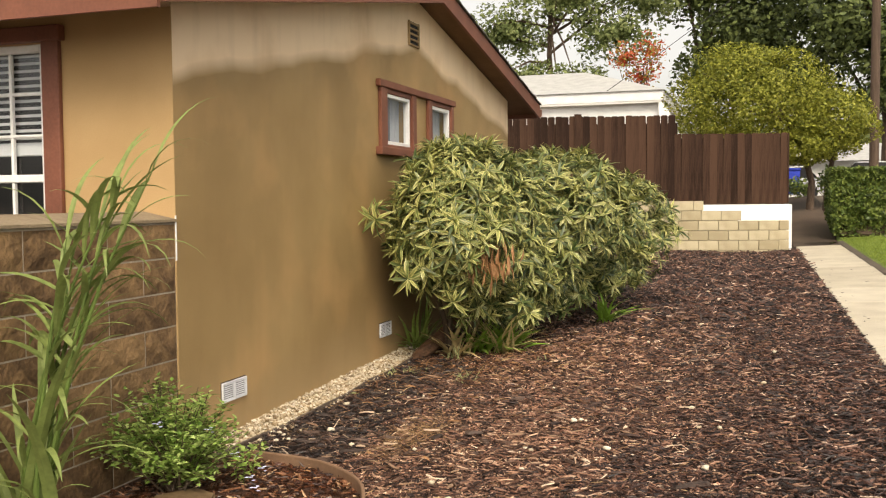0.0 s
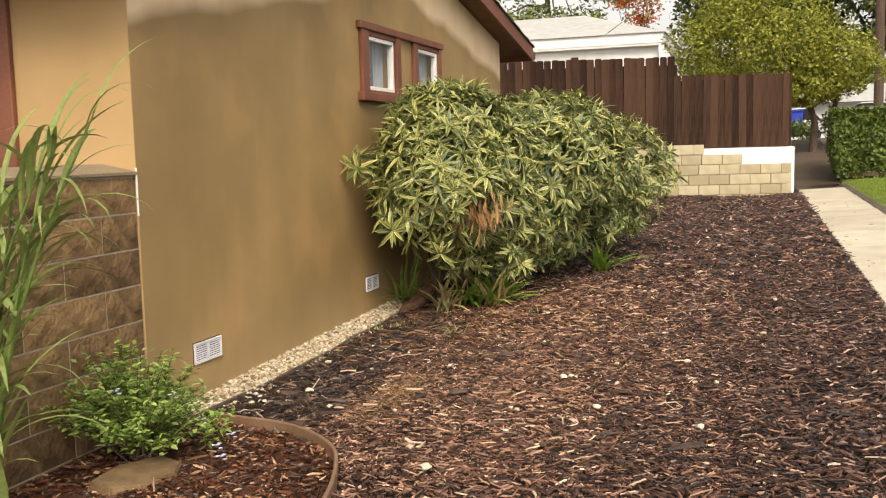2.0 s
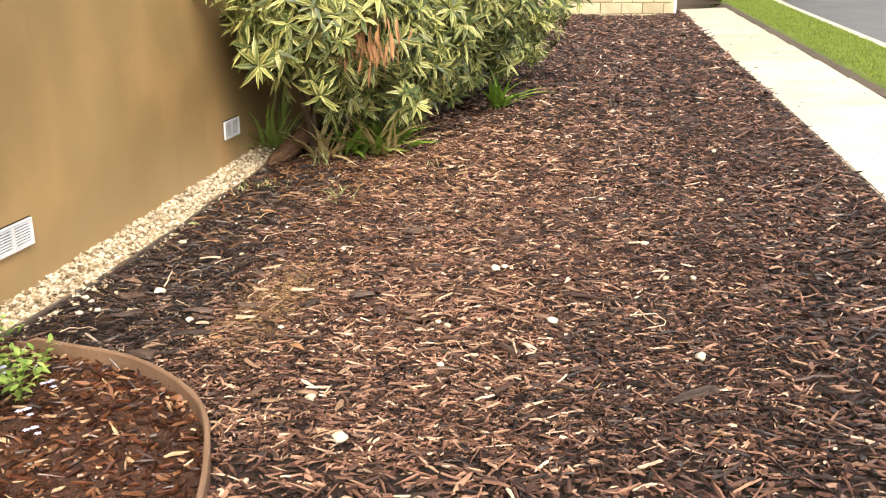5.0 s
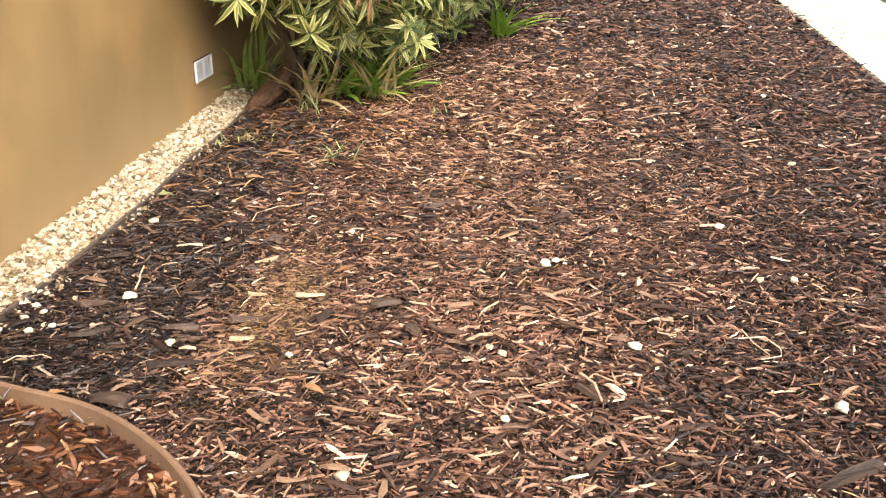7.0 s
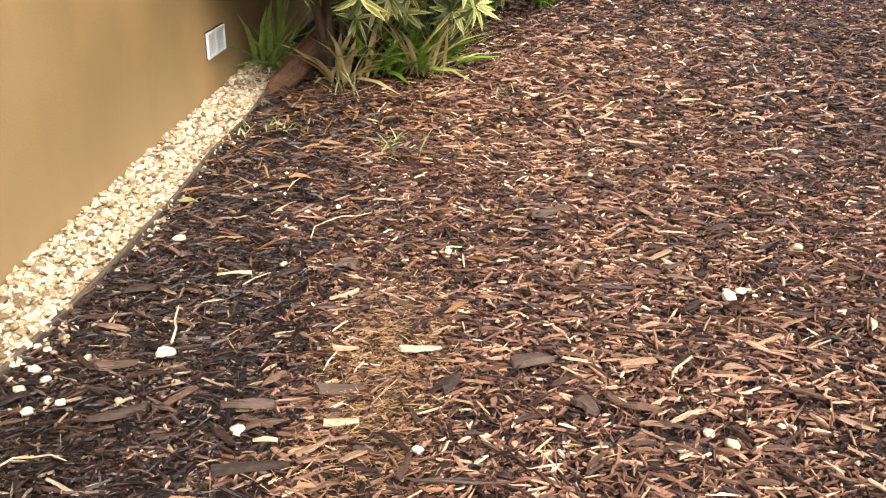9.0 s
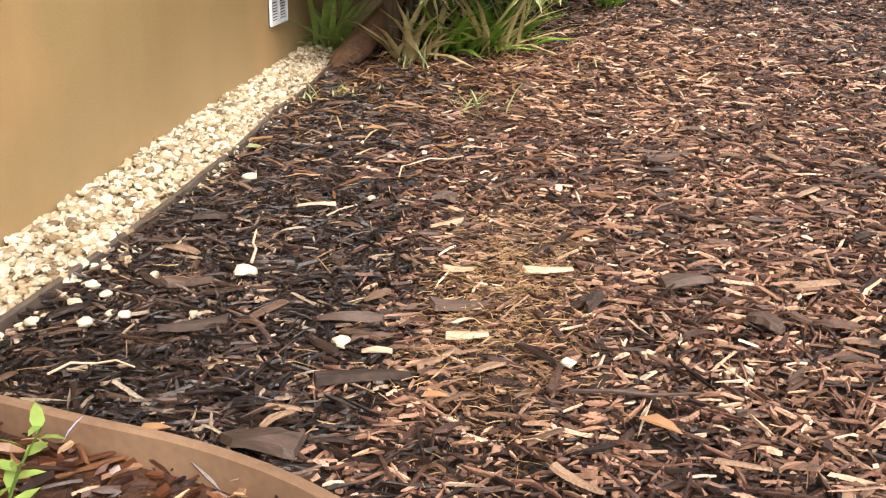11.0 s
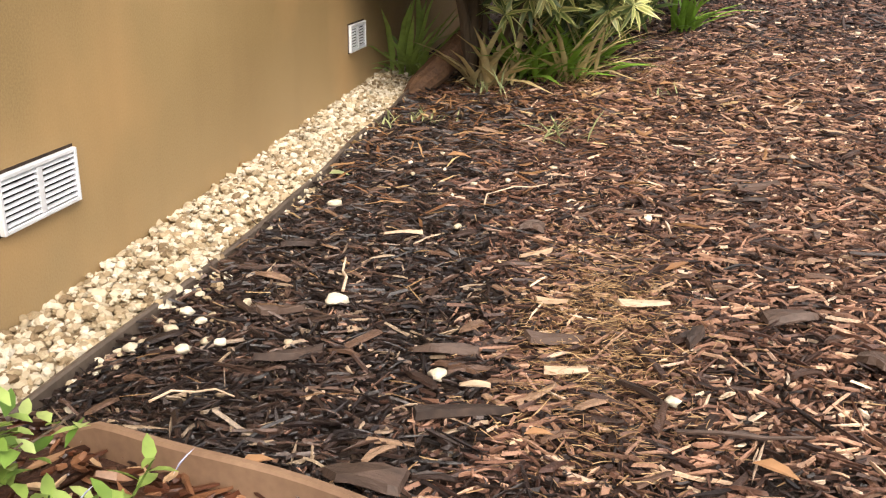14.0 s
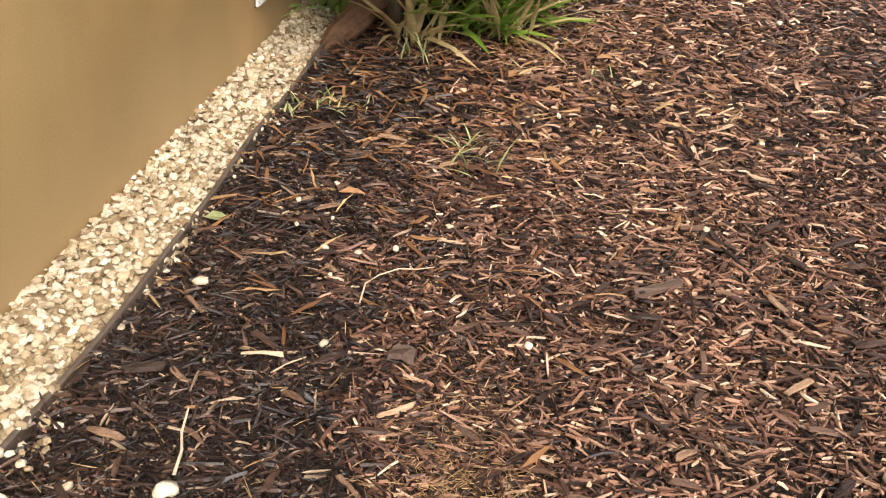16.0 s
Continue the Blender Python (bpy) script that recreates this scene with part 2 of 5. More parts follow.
M_CURB = mat("brown_edging", (0.16, 0.09, 0.055), (0.26, 0.16, 0.10), 0.6, 4, 60, 0.25, 0.002)
M_HOSE = mat("dark_edging", (0.060, 0.043, 0.033), (0.13, 0.098, 0.074), 0.6, 10, 60, 0.4)
M_BARK = mat("bark", (0.04, 0.026, 0.018), (0.13, 0.088, 0.06), 0.9, 9, 40, 1.0, 0.012, stretch=(1, 1, 0.3))
M_ROOT = mat("root_bark", (0.06, 0.030, 0.016), (0.19, 0.10, 0.052), 0.8, 14, 60, 0.9, 0.008)
M_STEM = mat("grey_stem", (0.06, 0.042, 0.028), (0.15, 0.11, 0.075), 0.85, 12, 50, 0.6, 0.004, stretch=(1, 1, 0.3))


def variegated():
    """Green oleander leaves with cream margins of uneven strength."""
    m = ramp_mat("oleander_leaf", [(0, (0.030, 0.060, 0.018)), (0.3, (0.075, 0.120, 0.030)), (0.65, (0.18, 0.225, 0.055)), (1, (0.36, 0.38, 0.11))], 0.38, fine=60, spec=0.5)
    n, l = m.node_tree.nodes, m.node_tree.links
    b = n["Principled BSDF"]
    green = b.inputs["Base Color"].links[0].from_socket
    at = n.new("ShaderNodeAttribute")
    at.attribute_name = "margin"
    edge = n.new("ShaderNodeMapRange")
    edge.inputs[1].default_value, edge.inputs[2].default_value = 0.30, 0.85
    l.new(at.outputs["Fac"], edge.inputs[0])
    own = n.new("ShaderNodeMapRange")
    own.inputs[1].default_value, own.inputs[2].default_value, own.inputs[3].default_value, own.inputs[4].default_value = 0.18, 0.85, 0.06, 1.0
    l.new(n.new("ShaderNodeNewGeometry").outputs["Random Per Island"], own.inputs[0])
    f = n.new("ShaderNodeMath")
    f.operation = "MULTIPLY"
    l.new(edge.outputs[0], f.inputs[0])
    l.new(own.outputs[0], f.inputs[1])
    x = n.new("ShaderNodeMix")
    x.data_type = "RGBA"
    x.inputs[7].default_value = (0.68, 0.63, 0.26, 1)
    l.new(f.outputs[0], x.inputs[0])
    l.new(green, x.inputs[6])
    l.new(x.outputs[2], b.inputs["Base Color"])
    return leafy(m, 0.2)


M_OLEANDER = variegated()
M_DEAD = leafy(ramp_mat("dead_leaf", [(0, (0.22, 0.09, 0.035)), (0.6, (0.42, 0.22, 0.10)), (1, (0.60, 0.40, 0.21))], 0.7), 0.2)
M_DEADLITTER = ramp_mat("litter_leaf", [(0, (0.07, 0.028, 0.012)), (0.5, (0.17, 0.075, 0.03)), (0.85, (0.30, 0.16, 0.07)), (1, (0.48, 0.34, 0.17))], 0.6)
M_IRIS = leafy(ramp_mat("strap_leaf", [(0, (0.10, 0.20, 0.025)), (0.6, (0.22, 0.38, 0.05)), (1, (0.48, 0.52, 0.14))], 0.45), 0.25)
M_WEED = leafy(ramp_mat("weed_leaf", [(0, (0.20, 0.27, 0.09)), (1, (0.52, 0.54, 0.28))], 0.6), 0.25)
M_DRYSTRAP = leafy(ramp_mat("dry_strap_leaf", [(0, (0.42, 0.29, 0.11)), (1, (0.72, 0.60, 0.32))], 0.7), 0.2)
M_SHRUB = leafy(ramp_mat("shrub_leaf", [(0, (0.11, 0.21, 0.034)), (0.5, (0.28, 0.41, 0.085)), (1, (0.52, 0.62, 0.22))], 0.5), 0.25)
M_FLOWER = mat("blue_flower", (0.45, 0.47, 0.75), (0.68, 0.70, 0.88), 0.7, 20, 80, 0.1)
M_CANE = leafy(ramp_mat("cane_leaf", [(0, (0.05, 0.09, 0.02)), (0.35, (0.14, 0.21, 0.045)), (0.75, (0.34, 0.40, 0.13)), (1, (0.58, 0.56, 0.30))], 0.55), 0.25)
M_HEDGE = leafy(ramp_mat("hedge_leaf", [(0, (0.040, 0.070, 0.014)), (0.5, (0.12, 0.175, 0.034)), (1, (0.28, 0.34, 0.08))], 0.5), 0.2)
M_TREE_Y = leafy(ramp_mat("yellow_green_leaf", [(0, (0.11, 0.135, 0.014)), (0.5, (0.26, 0.275, 0.028)), (1, (0.46, 0.46, 0.08))], 0.6), 0.3)
M_TREE_G = leafy(ramp_mat("green_leaf", [(0, (0.085, 0.12, 0.035)), (0.5, (0.19, 0.235, 0.075)), (1, (0.34, 0.39, 0.15))], 0.6), 0.3)
M_TREE_D = leafy(ramp_mat("dark_needles", [(0, (0.030, 0.045, 0.012)), (0.5, (0.085, 0.115, 0.030)), (1, (0.18, 0.22, 0.06))], 0.7), 0.2)
M_TREE_R = leafy(ramp_mat("autumn_leaf", [(0, (0.50, 0.06, 0.03)), (0.5, (0.60, 0.17, 0.06)), (0.75, (0.40, 0.30, 0.07)), (1, (0.25, 0.28, 0.06))], 0.6), 0.3)
M_ROOF = mat("pale_roof", (0.34, 0.34, 0.33), (0.48, 0.48, 0.46), 0.9, 3, 30, 0.4)
M_POLE = mat("utility_pole_wood", (0.055, 0.035, 0.024), (0.12, 0.08, 0.055), 0.9, 5, 40, 0.6, stretch=(4, 4, 0.3))
M_BLUE = mat("blue_plastic", (0.015, 0.03, 0.30), (0.03, 0.06, 0.45), 0.4, 4, 40, 0.1)
M_CARPAINT = mat("pale_car_paint", (0.55, 0.56, 0.58), (0.7, 0.71, 0.72), 0.25, 2, 40, 0, spec=0.6)
M_RUBBER = mat("tyre_rubber", (0.012, 0.012, 0.012), (0.03, 0.03, 0.03), 0.8, 8, 60, 0.2)
M_METAL = mat("dark_wire", (0.02, 0.02, 0.02), (0.05, 0.05, 0.05), 0.5, 8, 60, 0.1)
M_BRIGHT = mat("pale_wall", (0.55, 0.54, 0.5), (0.7, 0.69, 0.65), 0.85, 2, 30, 0.2)


def glass():
    m = bpy.data.materials.new("window_glass")
    m.use_nodes = True
    n, l = m.node_tree.nodes, m.node_tree.links
    g, t, x = n.new("ShaderNodeBsdfGlossy"), n.new("ShaderNodeBsdfTransparent"), n.new("ShaderNodeMixShader")
    g.inputs["Roughness"].default_value = 0.03
    t.inputs[0].default_value = (0.85, 0.88, 0.9, 1)
    x.inputs[0].default_value = 0.10
    l.new(t.outputs[0], x.inputs[1])
    l.new(g.outputs[0], x.inputs[2])
    l.new(x.outputs[0], n["Material Output"].inputs[0])
    return m


M_GLASS = glass()


# ---- mesh helpers ----
def ground(x, y):
    """Height of the gently sloping ground."""
    return 0.026 + 0.0535 * min(max(x, -1.5), 5.9) + 0.0164 * min(max(y, -6), 18)


def mesh_of(name, verts, faces, smooth=False):
    me = bpy.data.meshes.new(name)
    me.from_pydata([tuple(v) for v in verts], [], faces)
    if smooth:
        me.polygons.foreach_set("use_smooth", [True] * len(me.polygons))
    me.update()
    return me


def bm_mesh(name, bm, smooth=False):
    bmesh.ops.recalc_face_normals(bm, faces=bm.faces)
    me = bpy.data.meshes.new(name)
    bm.to_mesh(me)
    bm.free()
    if smooth:
        me.polygons.foreach_set("use_smooth", [True] * len(me.polygons))
    return me


def part(name, data, material, parent=None, label="", m=None):
    """One mesh object, from a bmesh or a mesh, under a thing or a part."""
    me = bm_mesh(name, data) if isinstance(data, bmesh.types.BMesh) else data
    if not me.materials:
        me.materials.append(material)
    ob = new(name, me)
    if parent:
        ob.parent = parent
    if m is not None:
        ob.matrix_basis = m
    if label:
        ob["label"] = label
    return ob


def thing(name, x, y, z, label, category, group="", kind="", rz=0):
    ob = new(name)
    ob.matrix_basis = pose(x, y, z, 0, 0, rz)
    ob.empty_display_size = 0.1
    return tagged(ob, label, category, group, kind)


def box(x0, x1, y0, y1, z0, z1, bevel=0.0, bm=None):
    own = bm or bmesh.new()
    r = bmesh.ops.create_cube(own, size=1)
    bmesh.ops.transform(own, matrix=Matrix.Translation(((x0 + x1) / 2, (y0 + y1) / 2, (z0 + z1) / 2)) @ Matrix.Diagonal((x1 - x0, y1 - y0, z1 - z0, 1)), verts=r["verts"])
    if bevel:
        es = list({e for v in r["verts"] for e in v.link_edges})
        bmesh.ops.bevel(own, geom=es, offset=bevel, segments=1, affect="EDGES")
    return own


def prism(outline, axis, a, b, bm=None):
    """A flat outline, in the two other axes, pushed from a to b along the axis."""
    own = bm or bmesh.new()

    def at(p, c):
        return {"x": (c, p[0], p[1]), "y": (p[0], c, p[1]), "z": (p[0], p[1], c)}[axis]
    lo = [own.verts.new(at(p, a)) for p in outline]
    hi = [own.verts.new(at(p, b)) for p in outline]
    own.faces.new(lo)
    own.faces.new(hi)
    for i in range(len(lo)):
        j = (i + 1) % len(lo)
        own.faces.new((lo[i], lo[j], hi[j], hi[i]))
    return own


def tube(points, radii, sides=7, bm=None):
    own = bm or bmesh.new()
    rings = []
    for i, p in enumerate(points):
        d = (points[min(i + 1, len(points) - 1)] - points[max(i - 1, 0)]).normalized()
        u = d.cross(Vector((0.31, 0.9, 0.17))).normalized()
        w = d.cross(u)
        rings.append([own.verts.new(p + radii[i] * (math.cos(k * math.tau / sides) * u + math.sin(k * math.tau / sides) * w)) for k in range(sides)])
    for a, b in zip(rings, rings[1:]):
        for k in range(sides):
            own.faces.new((a[k], a[(k + 1) % sides], b[(k + 1) % sides], b[k]))
    own.faces.new(rings[0])
    own.faces.new(rings[-1])
    return own


def panel(polys, x0, x1):
    """Flat outlines in y and z that share corners, joined into one slab from x0 to x1."""
    bm = bmesh.new()
    made = {}

    def at(p, x):
        if (p, x) not in made:
            made[(p, x)] = bm.verts.new((x, *p))
        return made[(p, x)]
    edges = {(p, q[(i + 1) % len(q)]) for q in polys for i, p in enumerate(q)}
    for q in polys:
        bm.faces.new([at(p, x1) for p in q])
        bm.faces.new([at(p, x0) for p in reversed(q)])
    for a, b in edges:
        if (b, a) not in edges:
            bm.faces.new((at(a, x0), at(b, x0), at(b, x1), at(a, x1)))
    return bm


def quad(corners, o):
    """One sheet of glass."""
    bm = bmesh.new()
    bm.faces.new([bm.verts.new(Vector(p) - o) for p in corners])
    return bm


class Heap:
    """Gathers many small pieces into one mesh."""

    def __init__(self):
        self.v, self.f = [], []

    def add(self, verts, faces):
        k = len(self.v)
        self.v += verts
        self.f += [tuple(k + i for i in q) for q in faces]

    def mesh(self, name, smooth=True):
        return mesh_of(name, self.v, self.f, smooth)


CHIP_N = 12
CHIP_FACES = [tuple(range(CHIP_N - 1, -1, -1)), tuple(range(CHIP_N, 2 * CHIP_N))] + [(k, (k + 1) % CHIP_N, (k + 1) % CHIP_N + CHIP_N, k + CHIP_N) for k in range(CHIP_N)]


def chip_shape(rng, length, width, thick):
    """A torn sliver of wood: split ends, uneven sides, a little bent and twisted."""
    half = CHIP_N // 2
    taper, bow, arch, twist = rng.uniform(0.1, 0.6), rng.uniform(-0.5, 0.5), rng.uniform(-0.5, 1.0) * thick, rng.uniform(-0.8, 0.8)
    ring = []
    for side in (-1, 1):
        for k in range(half):
            t = k / (half - 1) * 2 - 1
            t = (t if side < 0 else -t) + rng.uniform(-0.13, 0.13)
            w = (1 - taper * abs(t) ** 2.5) * rng.uniform(0.72, 1.1)
            ring.append((t * length / 2, side * w * width / 2 + bow * width * 0.4 * (1 - t * t), arch * (1 - t * t) + twist * t * side * thick * 0.5))
    return [Vector((x, y, z - thick / 2)) for x, y, z in ring] + [Vector((x * 0.97, y * 0.8, z + thick / 2 * rng.uniform(0.5, 1.2))) for x, y, z in ring]


def flat(me):
    """Hard-edged faces for splintered wood and stone."""
    me.polygons.foreach_set("use_smooth", [False] * len(me.polygons))
    me.update()
    return me


def leaf_shape(length, width, droop=0.25, fold=0.15):
    """A lance-shaped leaf along +x from the origin, creased along its rib."""
    rows = [(0.0, 0.12), (0.35, 1.0), (0.7, 0.75), (1.0, 0.03)]
    v = []
    for t, w in rows:
        z = -droop * length * t * t
        v += [Vector((t * length, -w * width / 2, z + fold * w * width)), Vector((t * length, 0, z)), Vector((t * length, w * width / 2, z + fold * w * width))]
    f = []
    for i in range(3):
        k = 3 * i
        f += [(k, k + 1, k + 4, k + 3), (k + 1, k + 2, k + 5, k + 4)]
    return v, f


def with_margin(me):
    """Marks the two outer rows of vertices of every leaf in the mesh."""
    at = me.attributes.new("margin", "FLOAT", "POINT")
    at.data.foreach_set("value", [0.0 if i % 3 == 1 else 1.0 for i in range(len(me.vertices))])
    return me


def turned(direction, twist=0.0):
    """The turn that takes +x to the direction."""
    d = Vector(direction).normalized()
    return d.to_track_quat("X", "Z").to_matrix().to_4x4() @ Matrix.Rotation(twist, 4, "X")


def long_leaf(length, width, bend, rows=8):
    """A long strap leaf along +x that arches over by the bend, in radians."""
    v, f, x, z = [], [], 0.0, 0.0
    for i in range(rows + 1):
        t = i / rows
        w = width * (0.45 + 0.55 * min(1, t * 4)) * (1 - t ** 3) + 0.001
        v += [Vector((x, -w / 2, z + w * 0.14)), Vector((x, 0, z)), Vector((x, w / 2, z + w * 0.14))]
        a = -bend * (t + 0.5 / rows) ** 1.6
        x, z = x + length / rows * math.cos(a), z + length / rows * math.sin(a)
    for i in range(rows):
        k = 3 * i
        f += [(k, k + 1, k + 4, k + 3), (k + 1, k + 2, k + 5, k + 4)]
    return v, f


# ---- ground and paving ----
def smooth(a, b, v):
    t = min(max((v - a) / (b - a), 0), 1)
    return t * t * (3 - 2 * t)


def lie(x, y):
    """Height of the ground with the rise towards the block wall and up the street beyond it."""
    return ground(x, y) + 0.15 * smooth(9, 15, y) * (1 - smooth(1.0, 3.4, x)) + 0.11 * (min(max(y, 18), 28) - 18)


def sheet(name, xs, ys, height, material, kind="structure", label="", category=""):
    v = [(x, y, height(x, y)) for y in ys for x in xs]
    w = len(xs)
    f = [(j * w + i, j * w + i + 1, (j + 1) * w + i + 1, (j + 1) * w + i) for j in range(len(ys) - 1) for i in range(w - 1)]
    ob = part(name, mesh_of(name, v, f, True), material)
    return tagged(ob, label, category, "", kind)


def steps(a, b, n):
    return [a + (b - a) * i / n for i in range(n + 1)]


STREET_X = 5.95
sheet("ground", [-900, -300, -100, -40, -12, -3, -1.5, 0, 1, 2, 3.4, 4.5, 5.9, 5.94, 12, 40, 120, 300, 900],
      [-900, -300, -60, -20, -6] + steps(-4, 30, 34) + [40, 80, 200, 500, 1500],
      lambda x, y: lie(x, y) - (0.09 if x < 5.92 else 0.24), M_GROUND, label="bare brown earth running to the horizon", category="ground")
sheet("road", [5.96, 7.5, 9, 11, 13.5], [-30, -10] + steps(-4, 30, 17) + [60, 120], lambda x, y: lie(x, y) - 0.15, M_ASPHALT, label="damp grey asphalt street", category="road")


def walk_left(y):
    return 4.20 - 0.0175 * (y - 1.9)


EDGE_Y = (-0.1, 0.2, 0.45, 0.9, 1.3, 1.75, 2.2, 2.8, 3.3, 4.4, 8.0)
EDGE_X = (0.225, 0.237, 0.252, 0.272, 0.288, 0.274, 0.258, 0.248, 0.240, 0.22, 0.22)


def edge_x(y):
    return float(np.interp(y, EDGE_Y, EDGE_X))


def mulch_height(x, y):
    return lie(x, y) + 0.012 * noise.noise((x * 2.2, y * 2.2, 3)) + 0.005 * noise.noise((x * 9, y * 9, 8)) - 0.022


mulch = sheet("mulch_bed", steps(-0.25, 4.30, 60), steps(-5, 16.2, 180), lambda x, y: mulch_height(min(x, walk_left(y) - 0.01), y) if x < walk_left(y) + 0.02 else lie(x, y) - 0.06, M_SOIL, label="bed of dark shredded bark mulch, damp after rain", category="mulch")


# pavement: slabs with joints
pavement = thing("pavement", 4.5, 5, ground(4.5, 5), "damp pale concrete sidewalk with darker joints", "sidewalk", kind="structure")


def slab(y0, y1):
    bm = bmesh.new()
    up = []
    for x, y in ((walk_left(y0), y0), (walk_left(y0) + 0.86, y0), (walk_left(y1) + 0.88, y1), (walk_left(y1), y1)):
        up.append((x, y, lie(x, y) + 0.012))
    top = [bm.verts.new(p) for p in up]
    low = [bm.verts.new((p[0], p[1], p[2] - 0.1)) for p in up]
    bm.faces.new(top)
    for i in range(4):
        bm.faces.new((top[i], low[i], low[(i + 1) % 4], top[(i + 1) % 4]))
    bmesh.ops.bevel(bm, geom=[e for e in bm.edges if all(v in top for v in e.verts)], offset=0.008, segments=2, affect="EDGES")
    return bm


inv_pave = pavement.matrix_basis.inverted()
for k in range(15):
    y0 = -5.4 + 1.52 * k
    y1 = min(y0 + 1.512, 16.65)
    if y1 - y0 > 0.2:
        part("slab", slab(y0, y1), M_CONCRETE, pavement, m=inv_pave)
sheet("wet_path", steps(3.90, 4.82, 4), steps(16.66, 27, 16), lambda x, y: lie(x, y) + 0.004, M_WETPATH, label="dark wet earth path beyond the sidewalk", category="path")
pts = [(4.46 + 0.30 * math.cos(a) * (1 + 0.2 * math.sin(3 * a)), 17.35 + 0.62 * math.sin(a) * (1 + 0.15 * math.cos(2 * a))) for a in [k * math.tau / 28 for k in range(28)]]
tagged(part("puddle", mesh_of("puddle", [(x, y, lie(4.46, 17.35) + 0.014 + 0.0164 * (y - 17.35) + 0.0535 * (x - 4.46)) for x, y in pts], [tuple(range(28))]), M_PUDDLE), "shallow rain puddle shining on the dark path", "puddle", kind="structure")
def verge_x(u, y):
    edge = walk_left(y) + 0.93
    return edge + u * (5.82 - edge)


sheet("verge", [0, 0.06, 0.25, 0.5, 0.75, 1], steps(-8, 18.6, 40), lambda u, y: lie(verge_x(u, y), y) + (0.05 if u > 0.01 else -0.02), M_TURF, label="strip of clipped green turf beside the sidewalk", category="lawn")
for v in bpy.data.objects["verge"].data.vertices:
    v.co.x = verge_x(v.co.x, v.co.y)
sheet("lawn_edge", [0, 0.05, 0.10, 0.15], steps(-8, 17.6, 60), lambda u, y: lie(4.8, y) + (0.018, 0.035, 0.045, 0.03)[round(u / 0.05)], M_GROUND, label="bare dirt edge between lawn and sidewalk", category="dirt")
for v in bpy.data.objects["lawn_edge"].data.vertices:
    v.co.x += walk_left(v.co.y) + 0.875 + 0.02 * math.sin(v.co.y * 9)
kerb = thing("kerb", 5.88, 5, lie(5.88, 5), "grey concrete street kerb beside the lawn strip", "kerb", kind="structure")
for k in range(14):
    y0 = -8 + 2.4 * k
    o = Vector((5.88, 5, lie(5.88, 5)))
    bm = bmesh.new()
    for y in (y0, y0 + 2.39):
        z = lie(5.88, y)
        for x, dz in ((5.80, -0.2), (5.80, 0.05), (5.95, 0.04), (5.97, -0.2)):
            bm.verts.new(Vector((x, y, z + dz)) - o)
    bm.verts.ensure_lookup_table()
    for i in range(4):
        j = (i + 1) % 4
        bm.faces.new([bm.verts[q] for q in (i, j, j + 4, i + 4)])
    bm.faces.new([bm.verts[q] for q in range(4)])
    bm.faces.new([bm.verts[q] for q in range(4, 8)])
    part("kerb_stone", bm, M_CONCRETE, kerb)


# ---- the house ----
def rake(y):
    return RAKE_APEX_Z - PITCH * abs(y - RAKE_APEX_Y)


W1, W2, WZ = (3.32, 3.93), (4.555, 5.16), (2.085, 2.555)
ys, zs = (0.006, *W1, *W2, 7.71), (-0.1, *WZ, 2.62)
cells = [[(ys[i], zs[j]), (ys[i + 1], zs[j]), (ys[i + 1], zs[j + 1]), (ys[i], zs[j + 1])] for i in range(5) for j in range(3) if not (i in (1, 3) and j == 1)]
gable = [(y, 2.62) for y in ys] + [(7.71, rake(7.71) + 0.04), (RAKE_APEX_Y, RAKE_APEX_Z + 0.04), (0.006, rake(0) + 0.04)]
bm = panel(cells + [gable], -0.18, 0)
tagged(part("wall_gable", bm, M_STUCCO), "olive-brown stucco gable wall, rain-wet below a dry band under the roof", "wall", kind="structure")

FX = (-2.15, -0.92)
bm = bmesh.new()
box(-6, FX[0], 0, 0.18, -0.1, 2.72, bm=bm)
box(FX[1], -0.19, 0, 0.18, -0.1, 2.72, bm=bm)
box(FX[0], FX[1], 0, 0.18, -0.1, 1.0, bm=bm)
box(FX[0], FX[1], 0, 0.18, 2.56, 2.72, bm=bm)
# the corner strip that closes the facade against the gable wall
box(-0.19, -0.0005, 0.0, 0.0055, -0.1, 2.72, bm=bm)
tagged(part("wall_front", bm, M_STUCCO_DRY), "dry orange-tan stucco front wall beneath the eaves", "wall", kind="structure")
bm = bmesh.new()
box(-6, -5.85, 0.18, 7.71, -0.1, 2.7, bm=bm)
box(-5.85, -0.18, 7.53, 7.71, -0.1, 2.7, bm=bm)
tagged(part("wall_back", bm, M_STUCCO_DRY), "tan stucco rear walls closing the house", "wall", kind="structure")
tagged(part("floor", box(-5.85, -0.18, 0.18, 7.53, 0.3, 0.4), M_DARK), "dark floor inside the house", "floor", kind="structure")

roof = thing("roof", 0, RAKE_APEX_Y, RAKE_APEX_Z, "low-pitched gable roof with red-brown fascia boards", "roof", kind="structure")
RX0, RX1 = -6.4, 0.285


def slope(y0, y1, lo, hi, x0, x1):
    bm = bmesh.new()
    return prism([(y0 - RAKE_APEX_Y, rake(y0) - RAKE_APEX_Z + lo), (y1 - RAKE_APEX_Y, rake(y1) - RAKE_APEX_Z + lo), (y1 - RAKE_APEX_Y, rake(y1) - RAKE_APEX_Z + hi), (y0 - RAKE_APEX_Y, rake(y0) - RAKE_APEX_Z + hi)], "x", x0, x1, bm)


